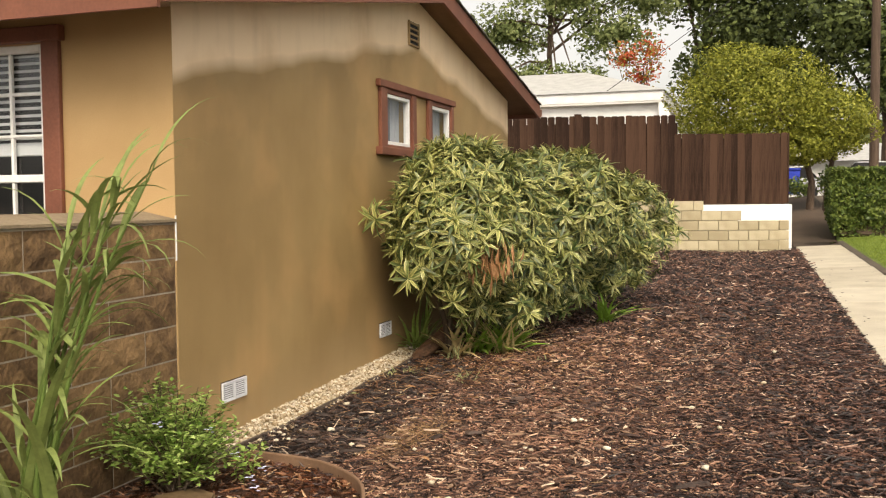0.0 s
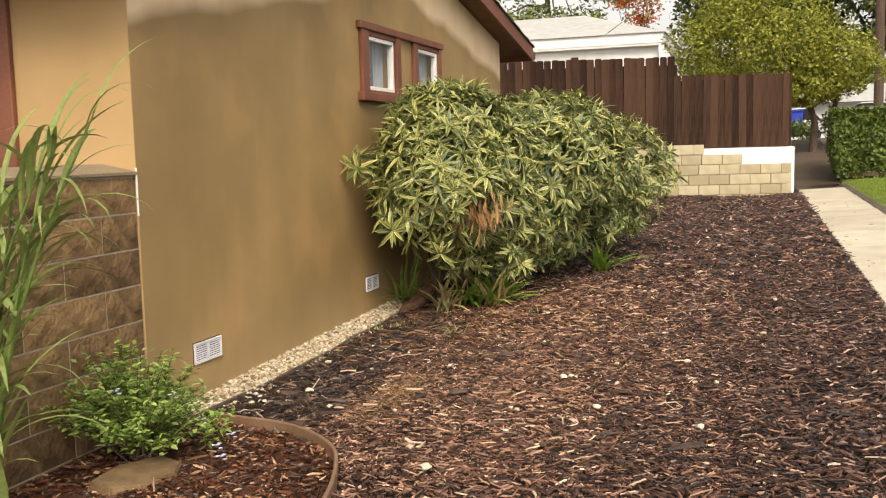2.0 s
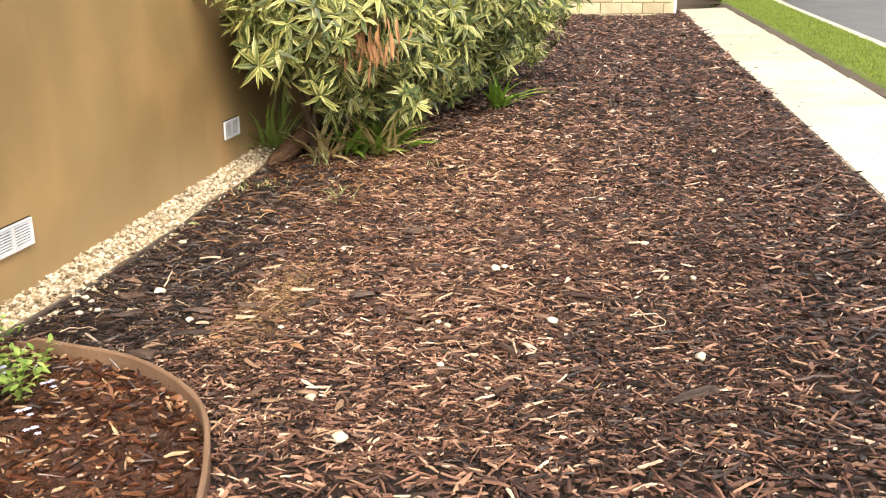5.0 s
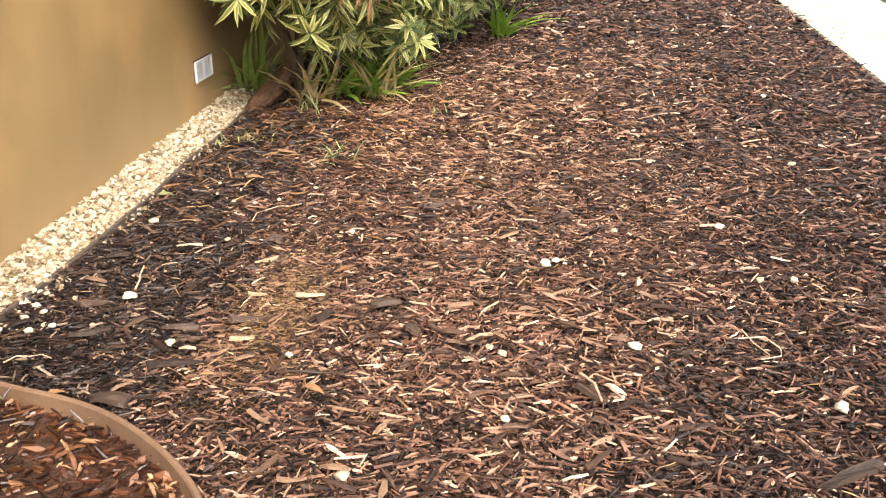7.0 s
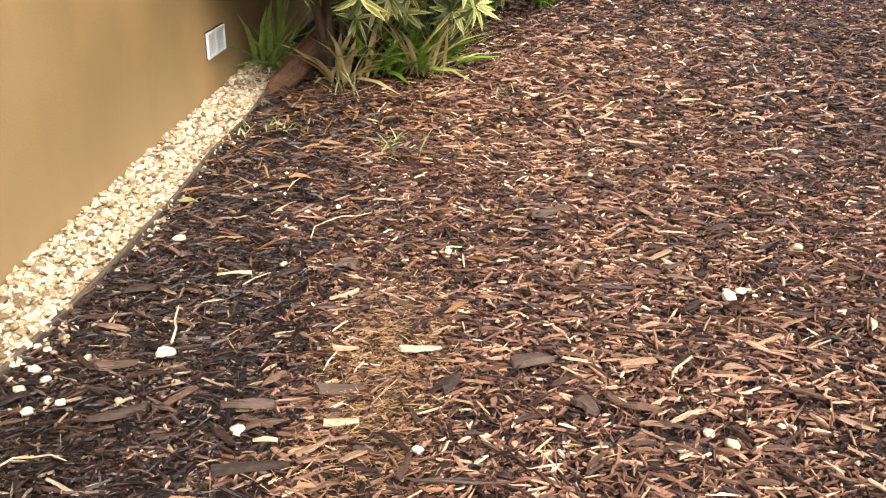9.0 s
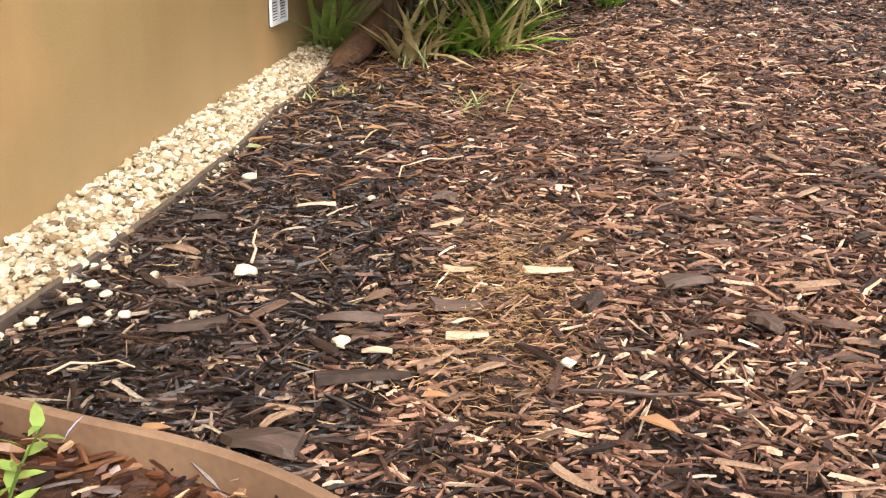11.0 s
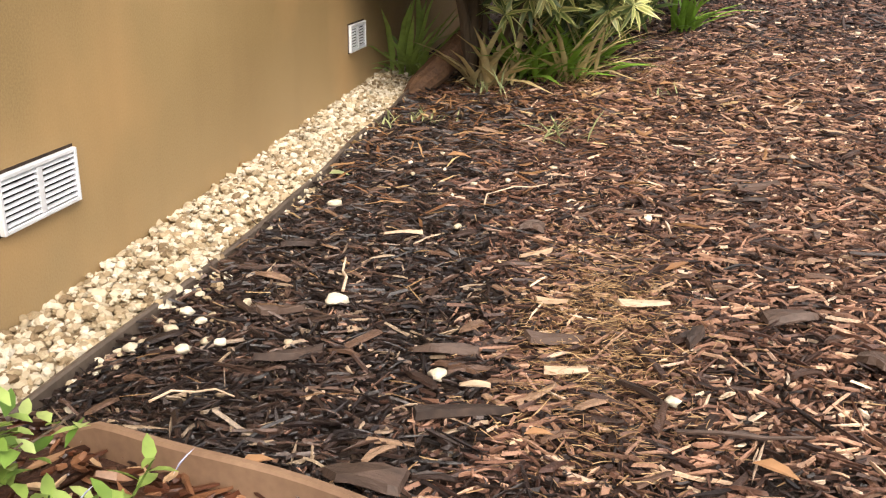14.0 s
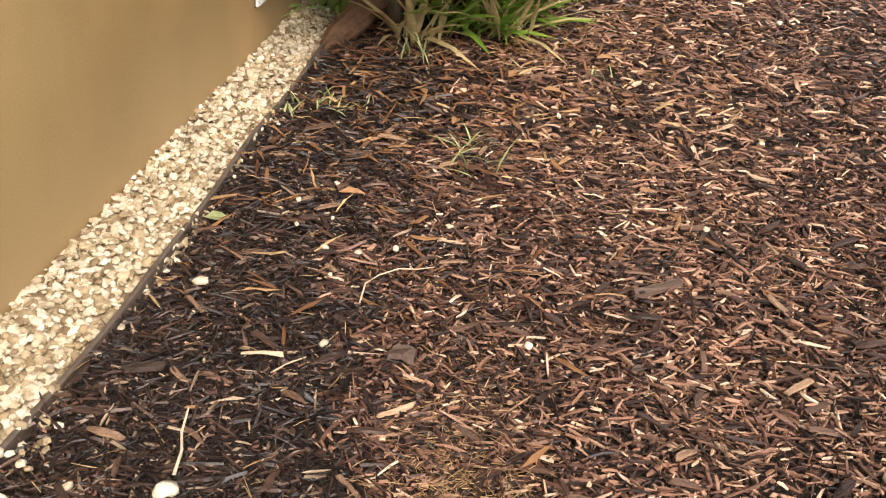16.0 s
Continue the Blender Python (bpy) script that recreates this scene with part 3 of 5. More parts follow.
EAVE0, EAVE1 = -0.45, 8.42
for y0, y1 in ((EAVE0, RAKE_APEX_Y), (RAKE_APEX_Y, EAVE1)):
    part("deck", slope(y0, y1, 0.055, 0.155, RX0, 0.245), M_SOFFIT, roof, "dark brown soffit boards")
    part("rake_fascia", slope(y0, y1, 0.0, 0.165, 0.25, RX1), M_TRIM, roof, "red-brown painted rake board")
    n_rows = 26
    for k in range(n_rows):
        a, b = y0 + (y1 - y0) * k / n_rows, y0 + (y1 - y0) * (k + 1) / n_rows
        part("shingle_row", slope(a, b, 0.17 + 0.004 * (k % 2), 0.184 + 0.004 * (k % 2), RX0, 0.305 + 0.004 * (k % 3)), M_SHINGLE, roof)
bm = box(RX0, 0.245, EAVE0 - 0.03, EAVE0, rake(EAVE0) - 0.03, rake(EAVE0) + 0.15)
bmesh.ops.translate(bm, verts=bm.verts, vec=(0, -RAKE_APEX_Y, -RAKE_APEX_Z))
part("eave_fascia", bm, M_TRIM, roof, "red-brown painted eave board")
bm = box(RX0, 0.245, EAVE1, EAVE1 + 0.03, rake(EAVE1) - 0.005, rake(EAVE1) + 0.15)
bmesh.ops.translate(bm, verts=bm.verts, vec=(0, -RAKE_APEX_Y, -RAKE_APEX_Z))
part("eave_fascia", bm, M_TRIM, roof)
# short gutter end at the far eave
bm = prism([(EAVE1 + 0.03, rake(EAVE1)), (EAVE1 + 0.14, rake(EAVE1) + 0.03), (EAVE1 + 0.15, rake(EAVE1) + 0.12), (EAVE1 + 0.03, rake(EAVE1) + 0.12)], "x", -3, 0.28)
bmesh.ops.translate(bm, verts=bm.verts, vec=(0, -RAKE_APEX_Y, -RAKE_APEX_Z))
part("gutter", bm, M_TRIM, roof, "red-brown eave gutter")


# the pair of small windows in one frame on the gable wall
def sash(y0, y1, z0, z1, parent, o):
    fr = thing_part("window_frame", parent)
    w = 0.035
    for a in ((-0.045, 0.012, y0, y0 + w, z0, z1), (-0.045, 0.012, y1 - w, y1, z0, z1), (-0.045, 0.012, y0 + w, y1 - w, z1 - w, z1), (-0.045, 0.012, y0 + w, y1 - w, z0, z0 + w)):
        bm = box(*a, 0.004)
        bmesh.ops.translate(bm, verts=bm.verts, vec=-o)
        part("rail", bm, M_WHITE, fr, "white vinyl sash rail")
    bm = quad(((-0.02, y0 + w, z0 + w), (-0.02, y1 - w, z0 + w), (-0.02, y1 - w, z1 - w), (-0.02, y0 + w, z1 - w)), o)
    p = part("pane", bm, M_GLASS, fr, "dark reflecting glass")
    p.visible_shadow = False
    bm = box(-0.075, -0.065, y0 + 0.01, y0 + (y1 - y0) * 0.45, z0, z1)
    bmesh.ops.translate(bm, verts=bm.verts, vec=-o)
    part("screen", bm, M_SCREEN, fr, "dark insect screen")
    bm = bmesh.new()
    n = 24
    ys = steps(y0 + (y1 - y0) * 0.4, y1, n)
    vs = [[bm.verts.new(Vector((-0.11 + 0.012 * math.sin(i * 1.7), y, z)) - o) for i, y in enumerate(ys)] for z in (z0, z1)]
    for i in range(n):
        bm.faces.new((vs[0][i], vs[0][i + 1], vs[1][i + 1], vs[1][i]))
    part("curtain", bm, M_CURTAIN, fr, "pale curtain behind the glass")


def thing_part(name, parent):
    ob = new(name)
    ob.parent = parent
    ob.empty_display_size = 0.05
    return ob


def timber(name, a, o, parent, material=None, label="", bevel=0.006):
    bm = box(*a, bevel)
    bmesh.ops.translate(bm, verts=bm.verts, vec=-o)
    return part(name, bm, material or M_TRIM, parent, label)


win = thing("window_1", 0, 4.1, 1.98, "pair of small white-sashed windows in one red-brown timber frame", "window", kind="structure")
o = Vector((0, 4.1, 1.98))
timber("head_trim", (0, 0.05, 3.10, 5.29, 2.60, 2.665), o, win)
timber("sill", (0, 0.065, 3.09, 5.29, 1.985, 2.06), o, win)
for y0, y1 in ((3.15, 3.295), (3.955, 4.06), (4.43, 4.53), (5.175, 5.25)):
    timber("side_trim", (0, 0.038, y0, y1, 2.06, 2.60), o, win)
for y0, y1 in ((3.295, 3.955), (4.53, 5.175)):
    timber("inner_head", (0, 0.022, y0, y1, 2.555, 2.60), o, win)
    timber("inner_sill", (0, 0.022, y0, y1, 2.06, 2.088), o, win)
sash(*W1, *WZ, win, o)
sash(*W2, *WZ, win, o)


# louvred vents
def vent(y0, y1, z0, z1, label):
    t = thing("foundation_vent", 0, (y0 + y1) / 2, z0, label, "vent", "foundation vents")
    o = Vector((0, (y0 + y1) / 2, z0))
    ym, w = (y0 + y1) / 2, 0.011
    # dark plate: rust, with the shadow gap round the frame painted in
    timber("back", (0.0005, 0.003, y0 - 0.004, y1 + 0.005, z0 - 0.003, z1 + 0.006), o, t, M_RUST_SHADE, "dark edge of rust and painted shade", 0)
    # near-black sheet stands in for the shade between the slats
    timber("shade_plate", (0.003, 0.004, y0 + w, y1 - w, z0 + w, z1 - w), o, t, M_DARK, "near-black plate painted for the shade behind the louvres", 0)
    for a in ((0.003, 0.017, y0, y0 + w, z0, z1), (0.003, 0.017, y1 - w, y1, z0, z1), (0.003, 0.017, y0 + w, y1 - w, z1 - w, z1), (0.003, 0.017, y0 + w, y1 - w, z0, z0 + w), (0.003, 0.015, ym - 0.011, ym + 0.011, z0 + w, z1 - w)):
        timber("frame_bar", a, o, t, M_VENT, bevel=0.002)
    n = 8
    pitch = (z1 - z0 - 2 * w) / n
    for a, b in ((y0 + w, ym - 0.011), (ym + 0.011, y1 - w)):
        for k in range(n):
            z = z0 + w + pitch * (k + 0.5)
            bm = prism([(0.0055, z + pitch * 0.24), (0.0085, z + pitch * 0.30), (0.0155, z - pitch * 0.16), (0.0125, z - pitch * 0.24)], "y", a, b)
            bmesh.ops.translate(bm, verts=bm.verts, vec=-o)
            part("slat", bm, M_VENT, t)
    return t


vent(0.457, 0.758, 0.264, 0.394, "galvanised two-panel louvred foundation vent set low in the stucco")
vent(3.112, 3.38, 0.318, 0.446, "galvanised louvred foundation vent beside the oleander, edges rust- and shade-dark")
gv = thing("gable_vent", 0, 4.03, 3.09, "small louvred attic vent with dark slots high on the gable", "vent")
o = Vector((0, 4.03, 3.09))
# flat near-black sheet painted for the shade inside the slots
timber("back", (0.0005, 0.004, 3.945, 4.195, 3.09, 3.33), o, gv, M_DARK, bevel=0)
for k in range(5):
    timber("slat", (0.004, 0.02, 3.945, 4.195, 3.09 + 0.053 * k, 3.108 + 0.053 * k), o, gv, M_STUCCO, bevel=0.003)
for a in ((3.925, 3.945), (4.195, 4.215)):
    timber("frame_bar", (0.0005, 0.022, *a, 3.085, 3.33), o, gv, M_STUCCO, bevel=0.003)

# the large front window with blinds
fw = thing("window_2", -1.5, 0, 1.0, "tall white gridded window with half-open blinds in red-brown trim", "window", kind="structure")
o = Vector((-1.5, 0, 1.0))
timber("side_trim", (FX[1], FX[1] + 0.13, -0.04, 0, 0.95, 2.60), o, fw)
timber("side_trim", (FX[0] - 0.13, FX[0], -0.04, 0, 0.95, 2.60), o, fw)
timber("head_trim", (FX[0] - 0.16, FX[1] + 0.16, -0.06, 0, 2.565, 2.66), o, fw)
for x in (FX[0], FX[1] - 0.05, (FX[0] + FX[1]) / 2 - 0.025):
    timber("frame_bar", (x, x + 0.05, 0.005, 0.06, 1.0, 2.56), o, fw, M_WHITE)
for z in (1.0, 2.51, 1.70):
    timber("frame_bar", (FX[0] + 0.05, FX[1] - 0.05, 0.008, 0.055, z, z + 0.05), o, fw, M_WHITE)
for x in (-1.22, -1.85):
    timber("muntin", (x, x + 0.022, 0.012, 0.045, 1.05, 2.51), o, fw, M_WHITE)
for z in (1.40, 1.98, 2.245):
    timber("muntin", (FX[0] + 0.05, FX[1] - 0.05, 0.014, 0.043, z, z + 0.022), o, fw, M_WHITE)
p = part("pane", quad(((FX[0] + 0.02, 0.05, 1.02), (FX[1] - 0.02, 0.05, 1.02), (FX[1] - 0.02, 0.05, 2.54), (FX[0] + 0.02, 0.05, 2.54)), o), M_GLASS, fw, "dark reflecting glass")
p.visible_shadow = False
# near-black board added behind the blinds for the unlit interior
timber("dark_room_board", (FX[0] - 0.1, FX[1] + 0.1, 0.40, 0.42, 0.8, 2.7), o, fw, M_DARK, "near-black board standing in for the unlit room", 0)
for k in range(12):
    z = 1.985 + 0.047 * k
    bm = prism([(0.084, z + 0.010), (0.087, z + 0.009), (0.066, z - 0.011), (0.063, z - 0.010)], "x", FX[0] + 0.03, FX[1] - 0.03)
    bmesh.ops.translate(bm, verts=bm.verts, vec=-o)
    part("blind_slat", bm, M_WHITE, fw)
timber("blind_rail", (FX[0] + 0.03, FX[1] - 0.03, 0.06, 0.085, 1.87, 1.955), o, fw, M_WHITE)


# ---- the split-face block wall in line with the gable ----
rng = random.Random(5)
block_wall = thing("block_wall", -0.1, -1.5, -0.1, "chest-high wall of brown split-face blocks with pale joints and a sloped cap", "wall", kind="structure")
o = Vector((-0.1, -1.5, -0.1))
timber("core", (-0.2, -0.009, -3.6, -0.003, -0.1, 1.45), o, block_wall, M_MORTAR, "grey mortar joints", 0)
CO, BL = 0.203, 0.61


def split_block(length, height, seed):
    bm = bmesh.new()
    nx, nz = 8, 3
    g = []
    for j in range(nz + 1):
        row = []
        for i in range(nx + 1):
            edge = i in (0, nx) or j in (0, nz)
            p = (length * (i / nx - 0.5), height * (j / nz - 0.5))
            row.append(bm.verts.new((0.0 if edge else 0.003 + 0.024 * abs(noise.noise((p[0] * 12 + seed * 7.3, p[1] * 14, seed))), p[0], p[1])))
        g.append(row)
    for j in range(nz):
        for i in range(nx):
            bm.faces.new((g[j][i], g[j][i + 1], g[j + 1][i + 1], g[j + 1][i]))
    ring = [g[0][i] for i in range(nx + 1)] + [g[j][nx] for j in range(1, nz + 1)] + [g[nz][i] for i in range(nx - 1, -1, -1)] + [g[j][0] for j in range(nz - 1, 0, -1)]
    back = [bm.verts.new((-0.03, v.co.y, v.co.z)) for v in ring]
    for i in range(len(ring)):
        j = (i + 1) % len(ring)
        bm.faces.new((ring[i], ring[j], back[j], back[i]))
    return bm_mesh("block", bm)


blocks = [split_block(BL - 0.010, CO - 0.010, s) for s in range(6)]
half = [split_block(BL / 2 - 0.010, CO - 0.010, s + 9) for s in range(3)]
for row in range(8):
    z = 1.442 - CO * (row + 0.5)
    y = -0.004
    first = row % 2 == 1
    while y > -3.5:
        w = BL / 2 if first else BL
        me = rng.choice(half if first else blocks)
        part("block", me, M_SPLIT, block_wall, m=Matrix.Translation(Vector((-0.006, y - w / 2, z)) - o))
        y -= w
        first = False
for k in range(6):
    bm = prism([(-0.22, 1.452), (0.012, 1.452), (0.012, 1.468), (-0.22, 1.515)], "y", -0.004 - 0.6 * k - 0.595, -0.004 - 0.6 * k)
    bmesh.ops.translate(bm, verts=bm.verts, vec=-o)
    part("cap_stone", bm, M_CAP, block_wall, "grey-brown sloped cap")
tagged(part("stucco_chip", box(0.0, 0.008, -0.009, 0.002, 1.22, 1.49, 0.002), M_WHITE), "pale bare patch on the stucco corner beside the block wall", "plaster", kind="structure")

# ---- fence, block retaining wall and white wall at the end of the bed ----
FR = math.degrees(math.atan(0.28))
fence = thing("fence", 3.76, 16.0, 1.425, "tall dark-stained board fence with dog-eared tops, stepping down", "fence", rz=FR)


def board(w, h, seed):
    c = 0.022
    bm = prism([(-w / 2, 0), (w / 2, 0), (w / 2, h - c), (w / 2 - c, h), (-w / 2 + c, h), (-w / 2, h - c)], "y", -0.011, 0.011)
    return bm_mesh("board", bm)


tall, low = [board(0.144, 1.86, 0), board(0.141, 1.85, 1)], [board(0.143, 1.45, 0), board(0.141, 1.445, 1)]
s, k = -0.10, 0
while s > -2.36:
    part("board", low[k % 2], M_FENCE, fence, m=pose(s, rng.uniform(-0.006, 0.006), 0.02 + rng.uniform(-0.006, 0.006), 0, rng.uniform(-0.4, 0.4), 0))
    s, k = s - 0.143, k + 1
while s > -7.2:
    part("board", tall[k % 2], M_FENCE, fence, m=pose(s, rng.uniform(-0.006, 0.006), 0.0 + rng.uniform(-0.008, 0.008), 0, rng.uniform(-0.4, 0.4), 0))
    s, k = s - 0.145, k + 1
for s in (-0.08, -2.34, -4.7, -7.1):
    part("post", box(s - 0.045, s + 0.045, 0.06, 0.15, -0.9, 1.75 if s < -2.3 else 1.42, 0.004), M_FENCE, fence)
for k in range(48):
    part("back_board", box(-0.18 - 0.146 * k, -0.06 - 0.146 * k, 0.062, 0.078, 0.02, 1.38 if k < 15 else 1.7), M_FENCE, fence)
for z in (0.3, 1.15):
    part("rail", box(-7.1, -0.03, 0.015, 0.055, z, z + 0.09, 0.004), M_FENCE, fence)
part("cover_strip", box(-0.03, 0.005, -0.02, 0.02, 0.03, 1.46, 0.004), M_FENCE, fence)
part("cover_strip", box(-4.38, -4.23, -0.035, -0.012, 0.0, 1.90, 0.004), M_FENCE, fence)

white_wall = thing("white_wall", 3.76, 16.0, 0.272, "low white-painted masonry wall under the fence", "wall", kind="structure", rz=FR)
part("body", box(-7.2, 0.06, -0.06, 0.12, -0.1, 1.155, 0.006), M_WHITEWALL, white_wall)
ret = thing("retaining_wall", 3.76, 16.0, 0.25, "stepped retaining wall of cream concrete blocks", "wall", kind="structure", rz=FR)
part("core", box(-4.0, -0.10, -0.20, -0.065, -0.1, 0.83), M_MORTAR, ret, "grey mortar joints")
part("core", box(-4.0, -1.06, -0.20, -0.065, 0.83, 1.03), M_MORTAR, ret)
part("core", box(-4.0, -1.80, -0.20, -0.065, 1.03, 1.235), M_MORTAR, ret)
cream, cream_half = bm_mesh("block", box(-0.1985, 0.1985, -0.245, -0.203, -0.0975, 0.0975, 0.006)), bm_mesh("block", box(-0.0975, 0.0975, -0.245, -0.203, -0.0975, 0.0975, 0.006))
for row in range(6):
    z = 0.041 + 0.2035 * (row + 0.5)
    end = (-0.05, -0.05, -0.05, -0.05, -1.01, -1.77)[row]
    s, first = end, row % 2 == 1
    while s > -3.9:
        w = 0.2035 if first else 0.406
        part("block", cream_half if first else cream, M_BLOCK, ret, m=pose(s - w / 2, 0, z))
        s, first = s - w, False


# ---- oleander beside the wall ----
rng = random.Random(11)
BUSH = [((0.74, 3.46, 1.36), (0.64, 0.92, 0.72)), ((1.18, 5.1, 1.38), (0.80, 1.25, 0.70)), ((1.42, 7.1, 1.20), (0.84, 1.2, 0.70)), ((0.96, 4.3, 0.98), (0.58, 1.1, 0.50)), ((1.35, 6.3, 0.84), (0.66, 1.4, 0.50))]


def rosette(seed, n=13, ln=0.132, wd=0.0245):
    r = random.Random(seed)
    h = Heap()
    for k in range(n):
        a = k * 2.4 + r.uniform(-0.3, 0.3)
        tilt = r.uniform(-0.10, 0.70) if k > 2 else r.uniform(0.7, 1.3)
        d = (math.cos(a) * math.cos(tilt), math.sin(a) * math.cos(tilt), math.sin(tilt))
        v, f = leaf_shape(ln * r.uniform(0.7, 1.2), wd * r.uniform(0.8, 1.25), r.uniform(0.15, 0.7), 0.14)
        m = Matrix.Translation((0, 0, 0.02 * k / n)) @ turned(d, r.uniform(-0.5, 0.5))
        h.add([m @ p for p in v], f)
    return h


def outward(p):
    """The way out of the bush at a point, and how deep inside it lies (1 is the skin)."""
    best = None
    for c, r in BUSH:
        q = Vector(((p[0] - c[0]) / r[0], (p[1] - c[1]) / r[1], (p[2] - c[2]) / r[2]))
        if best is None or q.length < best[0]:
            best = (q.length, Vector((q.x / r[0], q.y / r[1], q.z / r[2])).normalized())
    return best


spots = []
while len(spots) < 2650:
    c, r = rng.choice((BUSH[0], BUSH[0], BUSH[0], BUSH[1], BUSH[1], BUSH[2], BUSH[3], BUSH[4]))
    d = Vector((rng.gauss(0, 1), rng.gauss(0, 1), rng.gauss(0, 1))).normalized()
    k = rng.uniform(0.72, 1.04) + 0.10 * noise.noise(d * 2.3 + Vector(c))
    p = Vector((c[0] + d.x * r[0] * k, c[1] + d.y * r[1] * k, c[2] + d.z * r[2] * k))
    deep, out = outward(p)
    if deep < 0.70 or p.x < 0.05 or (d.z < -0.5 and rng.random() < 0.5) or p.z < lie(p.x, p.y) + (0.56 if p.y < 4.0 else 0.36):
        continue
    spots.append((p, (out * 0.8 + Vector((0, 0, 0.55)) + Vector((rng.uniform(-.4, .4), rng.uniform(-.4, .4), rng.uniform(-.4, .4)))).normalized()))
# sprays that hang below the crown and reach to the wall
for p, d in (((0.10, 2.72, 1.44), (-0.5, -0.7, 0.3)), ((0.18, 2.66, 1.40), (-0.3, -0.8, 0.2)), ((0.13, 2.82, 1.50), (-0.6, -0.4, 0.5)), ((0.52, 2.52, 0.92), (0.1, -0.9, -0.1)), ((0.62, 2.56, 1.0), (0.3, -0.9, 0.1)), ((0.43, 2.60, 1.02), (-0.2, -0.9, 0.1)), ((0.80, 2.75, 0.80), (0.4, -0.8, -0.4)), ((0.84, 2.72, 0.72), (0.4, -0.8, -0.5)), ((0.66, 3.40, 0.62), (0.4, -0.8, -0.2)), ((0.80, 3.55, 0.70), (0.5, -0.8, 0.0)), ((0.98, 3.6, 0.60), (0.5, -0.8, -0.2)), ((1.75, 7.6, 0.62), (0.7, -0.4, -0.5)), ((1.66, 7.2, 0.60), (0.7, -0.5, -0.4))):
    spots.append((Vector(p), Vector(d).normalized()))
oleander = thing("oleander", 0.35, 3.5, lie(0.35, 3.5), "large variegated oleander shrub with yellow-edged leaves against the stucco wall", "shrub")
o = Vector((0.35, 3.5, lie(0.35, 3.5)))
shapes = [rosette(s, rng.randint(15, 19)) for s in range(14)]
near_meshes = [with_margin(h.mesh("leaf_rosette")) for h in shapes]
heap = Heap()
spots.sort(key=lambda q: (q[0] - Vector((2.4, -1.0, 1.4))).length)
for i, (p, d) in enumerate(spots):
    m = Matrix.Translation(p - o) @ d.to_track_quat("Z", "Y").to_matrix().to_4x4() @ Matrix.Rotation(rng.uniform(0, 6.3), 4, "Z") @ Matrix.Diagonal((*([rng.uniform(0.8, 1.25)] * 3), 1))
    j = rng.randrange(len(shapes))
    if i < 260:
        part("leaf_rosette", near_meshes[j], M_OLEANDER, oleander, m=m)
    else:
        heap.add([m @ v for v in shapes[j].v], shapes[j].f)
tagged(part("foliage", with_margin(heap.mesh("foliage")), M_OLEANDER, oleander), kind="stuff")
# shaded leaves and drooping sprays under the crown
low = Heap()
for k in range(150):
    y = rng.uniform(3.35, 6.6)
    p = Vector((0.66 + 0.16 * (y - 3.35) + rng.uniform(-0.1, 0.6), y, 0))
    p.z = lie(p.x, p.y) + rng.uniform(0.22, 0.62)
    h = rng.choice(shapes)
    m = Matrix.Translation(p - o) @ Vector((rng.uniform(-.3, .6), rng.uniform(-1, -.2), rng.uniform(-.3, .7))).to_track_quat("Z", "Y").to_matrix().to_4x4() @ Matrix.Rotation(rng.uniform(0, 6.3), 4, "Z")
    low.add([m @ v for v in h.v], h.f)
tagged(part("low_foliage", with_margin(low.mesh("low_foliage")), M_OLEANDER, oleander), kind="stuff")
# dead spray
for k in range(75):
    a = rng.uniform(0, math.tau)
    v, f = leaf_shape(rng.uniform(0.10, 0.17), rng.uniform(0.018, 0.028), 0.3, 0.35)
    m = Matrix.Translation(Vector((1.14 + rng.gauss(0, 0.10), 2.74 + rng.gauss(0, 0.06), 1.10 + rng.gauss(0, 0.085))) - o) @ turned((0.35 * math.cos(a) + 0.2, 0.35 * math.sin(a) - 0.2, -1), rng.uniform(-1, 1))
    part("dead_leaf", mesh_of("dead_leaf", [m @ p for p in v], f, True), M_DEAD, oleander, "withered orange-brown leaf")
# stems: a leaning clump from the root
for k in range(0, 16):
    c, r = BUSH[0] if k < 7 else BUSH[1] if k < 12 else BUSH[2]
    b = Vector((0.52 + rng.gauss(0, 0.08), 3.88 + rng.gauss(0, 0.08), 0)) if k < 7 else Vector((0.62 + 0.08 * (k - 7) + rng.gauss(0, 0.06), 4.1 + 0.38 * (k - 7) + rng.gauss(0, 0.1), 0))
    b.z = lie(b.x, b.y) - 0.03
    e = Vector((c[0] + rng.uniform(-.55, .55) * r[0], c[1] + rng.uniform(-.6, .5) * r[1], c[2] + rng.uniform(-0.1, 0.5) * r[2]))
    mid = b.lerp(e, 0.5) + Vector((rng.uniform(-.08, .08), rng.uniform(-.1, .05), 0.08))
    part("stem", tube([b - o, b.lerp(mid, 0.5) + Vector((0.02, -0.02, 0.03)) - o, mid - o, e - o], [0.034, 0.027, 0.021, 0.008], 7), M_STEM, oleander)
part("root", tube([Vector(q) - o for q in ((0.22, 3.30, 0.05), (0.27, 3.42, 0.12), (0.34, 3.54, 0.19), (0.42, 3.66, 0.28), (0.50, 3.76, 0.42))], [0.03, 0.06, 0.07, 0.065, 0.04], 11), M_ROOT, oleander, "reddish-brown leaning root stump")


